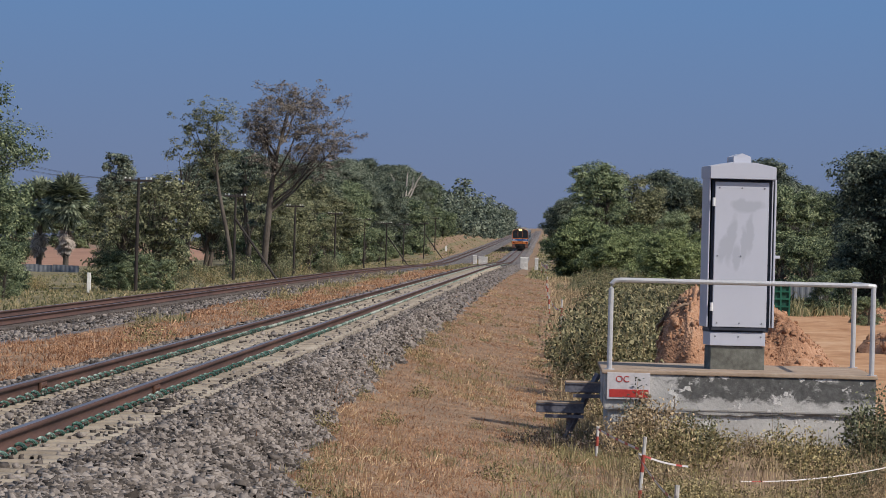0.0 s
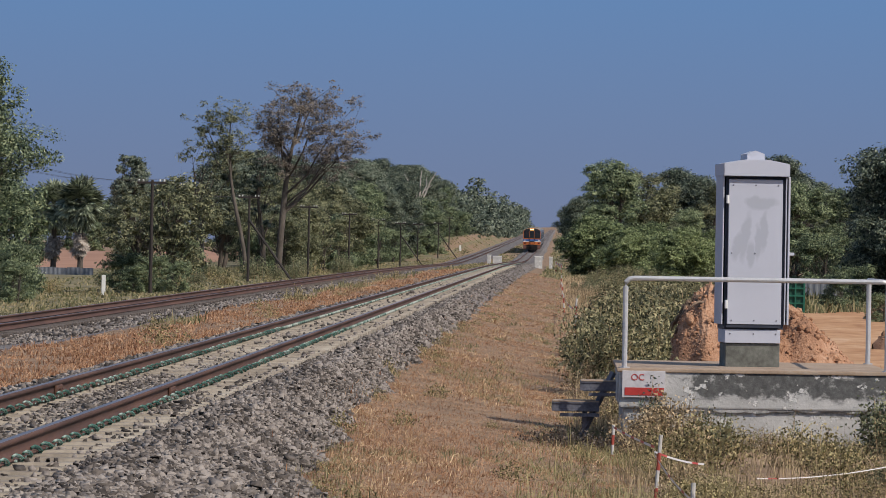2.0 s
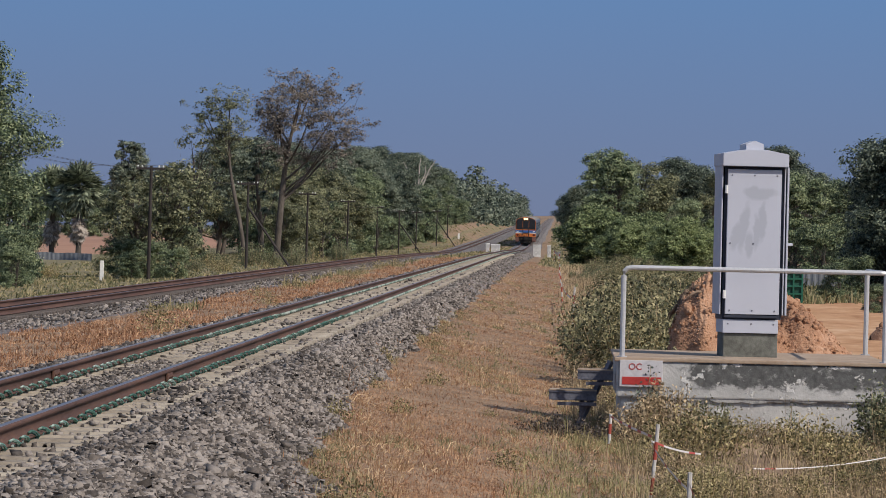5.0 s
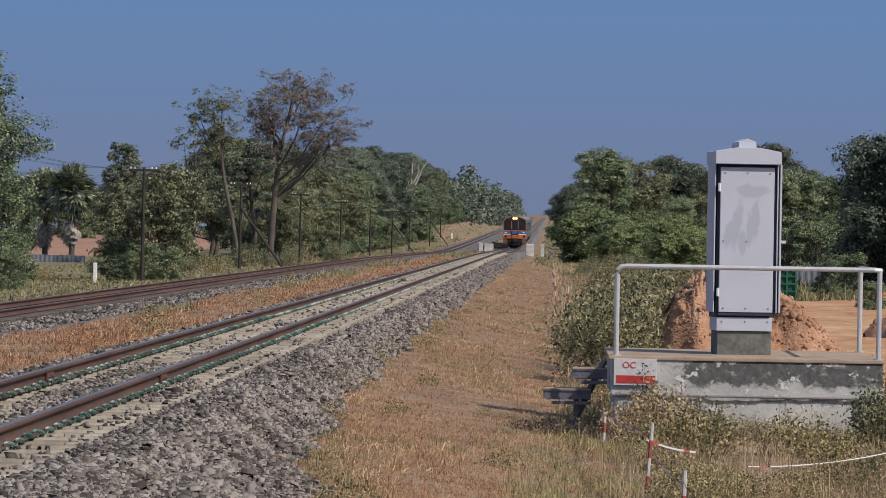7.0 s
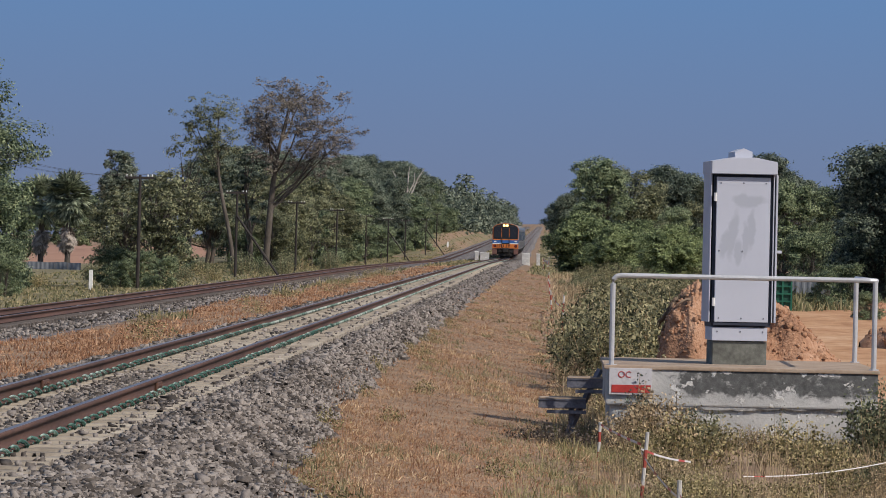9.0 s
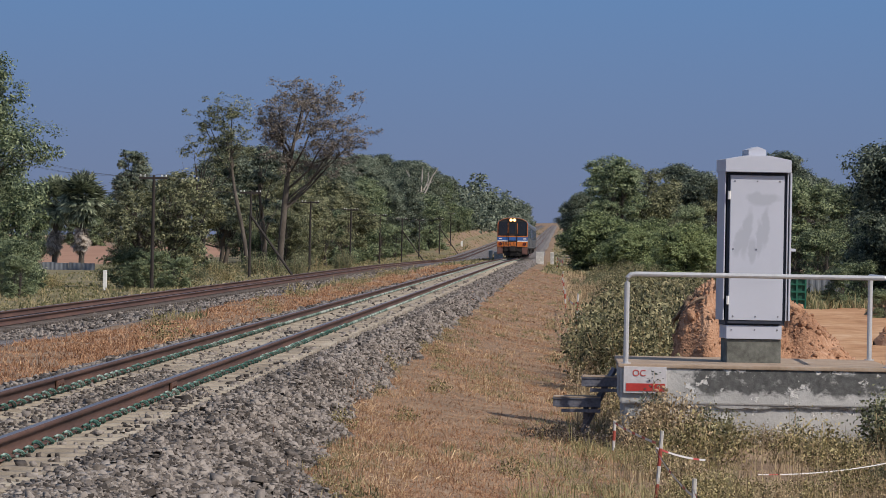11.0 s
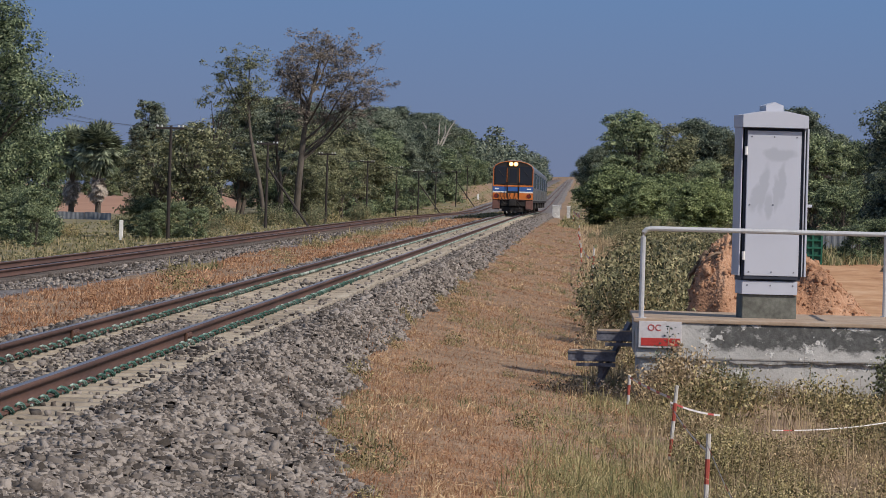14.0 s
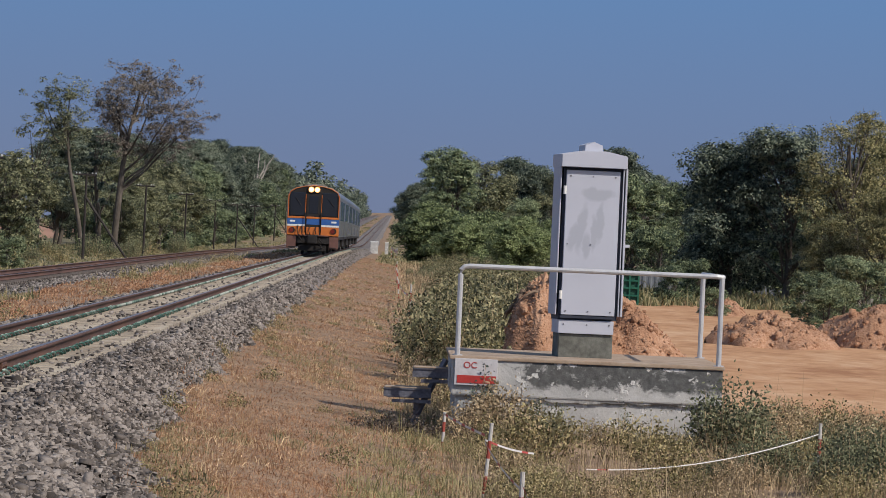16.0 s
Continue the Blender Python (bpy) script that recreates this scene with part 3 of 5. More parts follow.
near_bed = bed("ballast_bed", NEAR_X, 0.0, (-1.45, -2.75, -0.80), (-5.9, -5.5, -0.45), "grey crushed-stone ballast under the near track")
far_bed = bed("ballast_bed_far", FAR_X, FAR_DROP, (-8.7, -10.4, -0.05), (-14.6, -13.5, -0.5), "grey crushed-stone ballast under the second track")


def stones(name, count, xr, yr, size, height, label, keep, seed=3, mat="stone", lifted=False):
    """Loose broken stones: squashed, skewed octahedra with cut corners, dense near and sparse far."""
    rng = np.random.default_rng(seed)
    u = rng.random(count)
    y = 1 / (1 / yr[0] + u * (1 / yr[1] - 1 / yr[0]))
    x = rng.uniform(xr[0], xr[1], count)
    ok = keep(x, y)
    x, y = x[ok], y[ok]
    n = len(x)
    base = np.array([(-1, -1, -1), (1, -1, -1), (1, 1, -1), (-1, 1, -1), (-1, -1, 1), (1, -1, 1), (1, 1, 1), (-1, 1, 1)], float) * 0.58
    V = base[None] + rng.uniform(-0.34, 0.34, (n, 8, 3))
    s = size * rng.lognormal(0, 0.24, n) * np.clip(y / 60, 1, 1.6)
    V = V * (s[:, None] * rng.uniform(0.5, 1.35, (n, 3)) * np.array([1.2, 1.2, 0.7]))[:, None, :]
    a, b = rng.uniform(0, 6.28, n), rng.normal(0, 0.5, n)
    ca, sa, cb, sb = np.cos(a)[:, None], np.sin(a)[:, None], np.cos(b)[:, None], np.sin(b)[:, None]
    vx, vz = V[..., 0] * cb + V[..., 2] * sb, -V[..., 0] * sb + V[..., 2] * cb
    vx, vy = vx * ca - V[..., 1] * sa, vx * sa + V[..., 1] * ca
    z = height(x, y) + grade(y) + np.where(np.abs(x - NEAR_X) < 0.96, 0.0, 0.35 + rng.normal(0, 0.3, n)) * s
    if lifted:
        z = z + fill(x, y, NEAR_X)
        tie = (np.abs(x - NEAR_X) < 0.97) & (np.abs((y - 18) / 0.6 - np.round((y - 18) / 0.6)) < 0.165)
        z = np.where(tie, np.maximum(z, grade(y) - 0.142 - np.interp(np.abs(x - NEAR_X), [0.3, 0.7], [0.035, 0]) + 0.3 * s), z)
    P = np.stack([vx + x[:, None], vy + y[:, None], vz + z[:, None]], -1).reshape(-1, 3)
    q = np.array([(4, 5, 6), (4, 6, 7), (0, 1, 5), (0, 5, 4), (1, 2, 6), (1, 6, 5), (2, 3, 7), (2, 7, 6), (3, 0, 4), (3, 4, 7)])
    F = (np.arange(n)[:, None, None] * 8 + q[None]).reshape(-1, 3)
    tagged(finish(name, raw_mesh(name, P, F), M[mat]), label, "ballast", kind="stuff")


def near_keep(x, y):
    on_sleeper = (np.abs(x - NEAR_X) < 1.0) & (np.abs((y - 18) / 0.6 - np.round((y - 18) / 0.6)) < 0.23)
    rail_gap = np.abs(np.abs(x - NEAR_X) - 0.535) < 0.11
    ragged = x > toe(y)
    rng = np.random.default_rng(9)
    patch = np.sin(y * 0.55 + 1.0) + np.sin(y * 0.23 + 2.5) + 0.5 * np.sin(y * 1.7)
    chance = np.where(x > NEAR_X + 0.6, np.where((y > 37.5) & (y < 43.5), 0.5, np.where(x > NEAR_X + 0.85, np.where(patch > 0.3, 0.42, 0.18), 0.04)), np.where(y < 47, np.where(patch < 0.3, 0.30, 0.12), np.where(patch > 0.4, 0.30, 0.12)))
    buried = np.random.default_rng(8).random(len(x)) < chance
    on_sleeper = on_sleeper & ~buried
    return ~on_sleeper & ~rail_gap & (~ragged | ((rng.random(len(x)) < 0.12) & (x < toe(y) + 0.35)))


stones("ballast_stones", 154000, (-5.7, -1.3), (20.2, 430), 0.022, near_bed, "loose angular grey ballast stones beside the near rails", near_keep, lifted=True)
stones("shoulder_stones", 42000, (-2.9, -1.35), (20.2, 130), 0.024, near_bed, "loose ballast stones on the sloping shoulder", near_keep, 13)
stones("ballast_stones_far", 17000, (-14.2, -9.1), (80, 330), 0.024, far_bed, "loose grey ballast stones of the second track",
       lambda x, y: np.abs(np.abs(x - FAR_X) - 0.535) > 0.12, 4)
stones("path_stones", 2600, (-1.3, 0.3), (20.2, 27), 0.012, lambda x, y: np.interp(x, SX, SZ), "pale stray stones in the dry grass",
       lambda x, y: np.sin(x * 3 + 1) + np.sin(y * 0.9) > 0.2, 6, "pale_stone")


# ---- the concrete platform with its cabinet ----
def platform():
    p = empty("equipment_platform", pose(0.72, 51.7, 0), label="weathered mould-stained concrete equipment platform", category="platform")
    W, D = 3.16, 3.7
    bm = boxed(0, W, 0, D, -0.52, -0.10, 0.02)
    part("upper_block", bm, M["mould"], p, "grey block blackened by mould with pale scars")
    part("lower_block", boxed(0.05, W - 0.2, 0.05, D - 0.05, -1.35, -0.515, 0.015), M["wall"], p, "grey concrete footing set slightly back")
    rng = random.Random(31)
    bm = bmesh.new()                        # broken lip left along the cold joint
    lip, low = [], 0.0
    for k in range(67):
        low = min(.035, max(0, low + rng.uniform(-.014, .014)))
        lip.append((0.02 + 0.045 * k, -0.527 - low - rng.uniform(0, .006)))
    rows = [[bm.verts.new((x, y, z if low else -0.518)) for x, z in lip] for y, low in ((0.012, 0), (0.018, 1), (0.052, 1))]
    for a, b in zip(rows, rows[1:]):
        for k in range(66):
            bm.faces.new((a[k], b[k], b[k + 1], a[k + 1]))
    part("broken_lip", bm, M["wall"], p, "ragged mortar lip under the upper block")
    part("footing_step", boxed(0.9, W - 0.25, -0.02, 0.3, -1.35, -0.93, 0.03), M["wall"], p)
    part("top_slab", boxed(-0.03, W + 0.02, -0.02, D, -0.105, -0.06, 0.012), M["slab"], p, "tan dusty top slab")
    h = empty("handrail", pose(0.72, 51.7, -0.06), label="galvanised tubular handrail on the platform edge", category="handrail")
    part("top_rail", tubed([(0.06, 0.06, 0.93), (0.065, 0.06, 1.0), (0.10, 0.06, 1.035), (0.16, 0.06, 1.045), (3.05, 0.06, 1.045), (3.11, 0.08, 1.04), (3.125, 0.14, 1.04), (3.125, 3.55, 1.04)], 0.03, 10), M["galv"], h)
    for x, y in ((0.06, 0.06), (3.11, 0.08), (3.125, 3.5)):
        b = tubed([(x, y, 0.0), (x, y, 1.03 if x > 1 else 0.95)], 0.031, 10)
        tube(b, [(x, y, 0.0), (x, y, 0.012)], 0.06, 10)
        part("post", b, M["galv"], h)
    s = empty("warning_sign", pose(0.755, 51.66, -0.10), label="white plate with red letters and a red band", category="sign")
    part("plate", boxed(0, 0.50, 0, 0.02, -0.30, 0.01, 0.004), M["sign_white"], s)
    part("red_band", boxed(0.03, 0.485, -0.005, 0.003, -0.275, -0.185), M["red"], s)
    cu = bpy.data.curves.new("lettering", "FONT")
    cu.body, cu.size, cu.extrude = "OC", 0.105, 0.001
    tx = new("lettering", cu)
    dg = bpy.context.evaluated_depsgraph_get()
    me = bpy.data.meshes.new_from_object(tx.evaluated_get(dg))
    bpy.data.objects.remove(tx)
    finish("lettering", me, M["red"], s).matrix_basis = pose(0.10, -0.004, -0.10, 90)
    st = empty("metal_steps", pose(0, 52.3, 0), label="grey steel channel steps beside the platform", category="steps")
    for x0, x1, z in ((-0.06, 0.5, -0.49), (0.27, 0.69, -0.245)):
        b = boxed(x0, x1, 0, 0.5, z - 0.015, z)
        box(b, x0, x1, 0.012, 0.03, z - 0.085, z - 0.015)
        box(b, x0, x1, 0.0, 0.05, z - 0.105, z - 0.085)
        box(b, x0 + .1, x1, 0.0, 0.04, z - 0.17, z - 0.13)
        box(b, x0 + 0.04, x1, 0.25, 0.29, z - 0.12, z - 0.02)
        tr = part("tread", b, M["steel_dark"], st)
        part("tread_top", boxed(x0 + .01, x1, 0.01, 0.5, z + 0.002, z + 0.016, 0.004), M["slab"], tr, "tan tread surface")
    for y in (0.12, 0.42):
        part("stringer", tubed([(0.22, y, -1.05), (0.66, y, -0.14)], 0.035, 4), M["steel_dark"], st)
    part("support", boxed(0.30, 0.36, 0.1, 0.4, -1.15, -0.57, 0.01), M["steel_dark"], st)


def cabinet():
    c = empty("signal_cabinet", pose(2.325, 53.0, -0.065, 0, 0, 6), label="grey-white steel railway signal cabinet on a concrete plinth", category="cabinet")
    d = 0.58
    part("plinth", boxed(-0.325, 0.325, 0.03, d - 0.03, 0, 0.285, 0.008), M["plinth"], c, "dark mossy concrete plinth")
    lp = boxed(-0.34, 0.325, 0.0, d, 0.290, 0.452, 0.006)
    part("base_panel", lp, M["cab"], c)
    part("carcass", boxed(-0.352, 0.358, 0.02, d, 0.455, 2.27, 0.005), M["cab_gap_shade"], c, "carcass painted near black for the shaded gap round the door")
    # near-black strip painted as the shaded gap below the door
    part("door_lip", boxed(-0.33, 0.31, -0.03, 0.02, 0.475, 0.505), M["cab_gap_shade"], c)
    part("door", boxed(-0.322, 0.325, -0.03, 0.016, 0.513, 2.24, 0.008), M["door"], c, "pale grey door with rubbed paint patches")
    for x0, x1 in ((-0.388, -0.373), (0.365, 0.378), (0.398, 0.42)):
        part("side_panel", boxed(x0, x1, 0.005 if x0 < 0 else -0.01, d + 0.03, 0.51, 2.275, 0.004), M["cab"], c)
    # roof with a shallow gable, deep fascia and small vent cap
    bm = bmesh.new()
    w, y0, y1 = 0.397, -0.10, d + 0.10
    prof = [(-w, 2.275), (w, 2.275), (w, 2.425), (0.14, 2.475), (-0.14, 2.475), (-w, 2.425)]
    a = [bm.verts.new((x, y0, z)) for x, z in prof]
    b = [bm.verts.new((x, y1, z)) for x, z in prof]
    for k in range(6):
        bm.faces.new((a[k], b[k], b[(k + 1) % 6], a[(k + 1) % 6]))
    bm.faces.new(a)
    bm.faces.new(b[::-1])
    bmesh.ops.recalc_face_normals(bm, faces=bm.faces)
    bmesh.ops.bevel(bm, geom=list(bm.edges), offset=0.006, segments=2, affect="EDGES")
    part("roof", bm, M["cab"], c)
    bm = bmesh.new()
    prof = [(-0.105, 2.46), (0.105, 2.46), (0.105, 2.545), (0.0, 2.585), (-0.105, 2.545)]
    a = [bm.verts.new((x, 0.02, z)) for x, z in prof]
    b = [bm.verts.new((x, d - 0.02, z)) for x, z in prof]
    for k in range(5):
        bm.faces.new((a[k], b[k], b[(k + 1) % 5], a[(k + 1) % 5]))
    bm.faces.new(a)
    bm.faces.new(b[::-1])
    bmesh.ops.recalc_face_normals(bm, faces=bm.faces)
    part("vent_cap", bm, M["cab"], c)
    for z in (0.70, 1.95):
        part("hinge", tubed([(-0.336, -0.03, z), (-0.336, -0.03, z + 0.10)], 0.018, 8), M["white"], c)
    bolt = boxed(-0.008, 0.008, -0.008, 0, -0.008, 0.008, 0.003)
    me = bpy.data.meshes.new("bolt")
    bolt.to_mesh(me)
    bolt.free()
    me.materials.append(M["steel_dark"])
    for x, z, y in ((-0.27, 2.17, -.03), (0.0, 2.17, -.03), (0.27, 2.17, -.03), (-0.28, 1.36, -.03), (0.0, 1.36, -.03), (-0.27, 0.56, -.03), (0.0, 0.56, -.03), (0.27, 0.56, -.03),
                    (-0.28, 0.40, 0), (0.0, 0.40, 0), (0.27, 0.40, 0)):
        o = new("bolt", me)
        o.parent = c
        o.matrix_basis = pose(x, y, z)
    part("side_latch", boxed(0.42, 0.51, 0.2, 0.26, 1.34, 1.375, 0.005), M["cab"], c)


platform()
cabinet()


# ---- spoil heaps ----
def heap(name, x, y, rx, ry, h, seed, label, roots=0, rough=1.0, clods=500, coarse=1.0, blunt=1.0, thick=.024):
    rng = np.random.default_rng(seed)
    n = 90
    g = np.linspace(-1.15, 1.15, n)
    X, Y = np.meshgrid(g, g)
    r = np.sqrt(X ** 2 + Y ** 2)
    lobed = r * (1 + .14 * np.sin(3 * np.arctan2(Y, X) + seed) + .08 * np.sin(7 * np.arctan2(Y, X) + 2 * seed))
    Z = np.clip(1 - lobed ** blunt, 0, 1) ** 0.6
    for k in range(9):
        cx, cy, s = rng.uniform(-.7, .7), rng.uniform(-.7, .7), rng.uniform(.18, .4)
        Z += rng.uniform(-.14, .14) * np.exp(-((X - cx) ** 2 + (Y - cy) ** 2) / s ** 2) * (r < 1)
    lump = np.array([noise.fractal(Vector((a * 3 + seed, b * 3, 0)), 0.4, 2.1, 6) for a, b in zip(X.ravel(), Y.ravel())]).reshape(X.shape)
    Z = np.clip(Z + 0.028 * rough * lump * np.clip(1.2 - r, 0, 1), -0.05, None) * h
    WX, WY = X * rx + x, Y * ry + y
    Z = Z + land(WX, WY) - 0.03
    i = (np.arange(n - 1)[:, None] * n + np.arange(n - 1)[None]).ravel()
    hp = empty(name, label=label, category="dirt pile")
    finish("soil", raw_mesh("soil", np.stack([WX, WY, Z], -1).reshape(-1, 3), np.stack([i, i + 1, i + n + 1, i + n], 1)), M["mound"], hp)
    # clods
    k = clods
    ii = rng.integers(0, n * n, k * 3)
    ii = ii[r.ravel()[ii] < 1.05][:k]
    k = len(ii)
    base = np.array([(-1, -1, -1), (1, -1, -1), (1, 1, -1), (-1, 1, -1), (-1, -1, 1), (1, -1, 1), (1, 1, 1), (-1, 1, 1)], float) * 0.6
    V = (base[None] + rng.uniform(-.35, .35, (k, 8, 3))) * (rng.lognormal(-4.45, 0.65, k) * min(1.5, h) * coarse)[:, None, None]
    P = np.stack([WX.ravel()[ii], WY.ravel()[ii], Z.ravel()[ii]], -1)
    q = np.array([(0, 3, 2, 1), (4, 5, 6, 7), (0, 1, 5, 4), (1, 2, 6, 5), (2, 3, 7, 6), (3, 0, 4, 7)])
    tagged(finish("clod_scatter", raw_mesh("clod_scatter", (V + P[:, None]).reshape(-1, 3), (np.arange(k)[:, None, None] * 8 + q[None]).reshape(-1, 4)), M["mound"], hp), kind="stuff")
    for _ in range(roots):
        a = rng.uniform(0, 6.28)
        rr = rng.uniform(.2, .72)
        p = Vector((x + rx * rr * math.cos(a), y - abs(ry * rr * math.sin(a)), 0))
        p.z = float(land(p.x, p.y)) + h * (1 - (1.05 * rr) ** blunt) ** .6
        d = Vector((rng.uniform(-.6, .6), rng.uniform(-.2, .2), rng.uniform(-1, .05))).normalized()
        L = rng.uniform(.15, .42)
        pts = [p + d * L * t + Vector((0, 0, 0.04 * math.sin(5 * t + a) - 0.1 * t * t)) for t in (0, .25, .5, .75, 1)]
        r0 = rng.uniform(.005, thick)
        part("root", tubed(pts, [r0, r0 * 1.1, r0 * .9, r0 * .7, r0 * .4], 7), M["root"], hp, smooth=True)
    return hp


heap("soil_heap", 2.16, 64.5, 0.60, 1.2, 1.68, 11, "heap of reddish clay with tangled uprooted roots", 90, 3.5, 1800, .65, 4.0, .032)
heap("soil_heap", 3.25, 66.0, 1.2, 1.8, 1.62, 12, "crumbly heap of orange clay soil", 2, 3.0, 3000, .8)
heap("soil_heap", 9.0, 105, 1.4, 2.4, 0.86, 13, "low heap of pinkish clay at the edge of the lot", 14, 7.0, 2200, 1.6, 1.3)
heap("soil_heap", 11.2, 150, 0.8, 1.6, 0.62, 15, "small clay heap with a bush on it", 10, 7.0, 1200, 2.0, 1.3)
heap("soil_heap", 12.9, 108, 2.35, 3.2, 1.35, 14, "broad heap of orange clay on the dirt lot", 8, 6.0, 3000, 1.5, 1.4)


# ---- plants ----
def leaf_arrays(rng, centres, size, flat=0.0, slim=0.5):
    """One folded diamond leaf (two triangles as a quad) at every centre."""
    n = len(centres)
    d = rng.normal(0, 1, (n, 3))
    d[:, 2] *= 1 - flat
    d /= np.linalg.norm(d, axis=1)[:, None]
    e = np.cross(d, rng.normal(0, 1, (n, 3)))
    e /= np.linalg.norm(e, axis=1)[:, None] + 1e-9
    s = (size * rng.uniform(0.6, 1.35, n))[:, None]
    V = np.stack([centres - d * s, centres + e * s * slim, centres + d * s, centres - e * s * slim], 1)
    return V.reshape(-1, 3), np.arange(n * 4).reshape(-1, 4)


def spray_leaves(rng, centres, facing, size, slim=0.55):
    """Diamond leaves at the centres, their faces turned roughly along the facing vectors."""
    n = len(centres)
    nrm = facing + rng.normal(0, .42, (n, 3))
    nrm /= np.linalg.norm(nrm, axis=1)[:, None] + 1e-9
    d = np.cross(nrm, rng.normal(0, 1, (n, 3)))
    d /= np.linalg.norm(d, axis=1)[:, None] + 1e-9
    e = np.cross(nrm, d)
    s = (size * rng.uniform(.55, 1.3, n))[:, None]
    V = np.stack([centres - d * s, centres + e * s * slim, centres + d * s, centres - e * s * slim], 1)
    return V.reshape(-1, 3), np.arange(n * 4).reshape(-1, 4)


def crown_mesh(name, rng, lobes, per_lobe, size, shell=0.45, spray=30):
    """Leaves gathered in flattened sprays over the outside of every lobe, with dark gaps between them."""
    C, N = [], []
    for c, r in lobes:
        c, r = np.asarray(c, float), np.asarray(r, float)
        k = max(8, int(per_lobe * (r[0] * r[1] * r[2]) ** 0.55))
        ns = max(3, k // spray)
        d = rng.normal(0, 1, (ns, 3)) + np.array([0, 0, .25])
        d /= np.linalg.norm(d, axis=1)[:, None]
        rad = shell + (1.08 - shell) * rng.random(ns) ** .55
        mid = c + d * rad[:, None] * r
        i = rng.integers(0, ns, k)
        width = r.mean() * rng.uniform(.12, .24, ns)[i][:, None] + size * .6
        C.append(mid[i] + np.clip(rng.normal(0, 1, (k, 3)), -1.9, 1.9) * width * np.array([1, 1, .5]))
        N.append(d[i] * .8 + np.array([0, 0, .6]))
    V, F = spray_leaves(rng, np.concatenate(C), np.concatenate(N), size)
    return raw_mesh(name, V, F)


def wood_mesh(name, tubes_):
    V, F = [], []
    for pts, radii, sides in tubes_:
        v, f = tube_arrays(pts, radii, sides)
        F += [[i + len(V) for i in q] for q in f]
        V += [tuple(q) for q in v]
    me = raw_mesh(name, V, F)
    me.polygons.foreach_set("use_smooth", [True] * len(me.polygons))
    return me


def leafy_tree(seed, H, spread, base=0.3, lobes=16, leaf_size=0.16, per_lobe=420, mat="leaf_mid", label="", trunks=1, lobe_r=0.3, category="tree", name="tree", bark="bark"):
    """A tree with a bent tapered trunk, a limb to every lobe of its crown, and loose leaves."""
    rng = np.random.default_rng(seed)
    wood, L = [], []
    for k in range(lobes):
        f = rng.random() ** 0.8
        z = H * (base + (0.93 - base) * f)
        w = spread * math.sqrt(max(0.05, 1 - ((f - 0.38) / 0.72) ** 2)) * rng.uniform(0.35, 1.0)
        a = rng.uniform(0, 6.28)
        r = spread * lobe_r * rng.uniform(0.55, 1.35)
        L.append(((w * math.cos(a), w * math.sin(a), z), (r, r, r * rng.uniform(0.6, 0.95))))
    for k in range(trunks):
        ox, oy = (rng.uniform(-.12, .12) * H * .3 if trunks > 1 else 0 for _ in range(2))
        lean = rng.normal(0, 0.05, 2) * H
        top = H * 0.8
        pts = [Vector((ox + lean[0] * t + 0.02 * H * math.sin(5 * t + k), oy + lean[1] * t, -0.3 + (top + 0.3) * t)) for t in np.linspace(0, 1, 7)]
        r0 = 0.018 * H + 0.02
        wood.append((pts, [r0 * (1 - 0.75 * t) for t in np.linspace(0, 1, 7)], 8))
        for c, r in L[k::trunks]:
            t0 = min(0.9, max(0.2, (c[2] / H - 0.18)))
            p = pts[0].lerp(pts[-1], t0)
            q = Vector(c)
            m = p.lerp(q, 0.5) + Vector((0, 0, 0.05 * H * rng.uniform(-.4, 1)))
            rr = r0 * 0.4 * (1 - 0.5 * t0)
            wood.append(([p, m, q], [rr, rr * .7, rr * .25], 5))
            for _ in range(2):
                e = q + Vector(rng.normal(0, 0.6, 3)) * r[0]
                wood.append(([m.lerp(q, .6), e], [rr * .35, rr * .1], 4))
    t = empty(name, label=label, category=category)
    finish("trunk", wood_mesh("trunk", wood), M[bark], t)
    finish("crown", crown_mesh("crown", rng, L, per_lobe, leaf_size), M[mat], t)
    return t


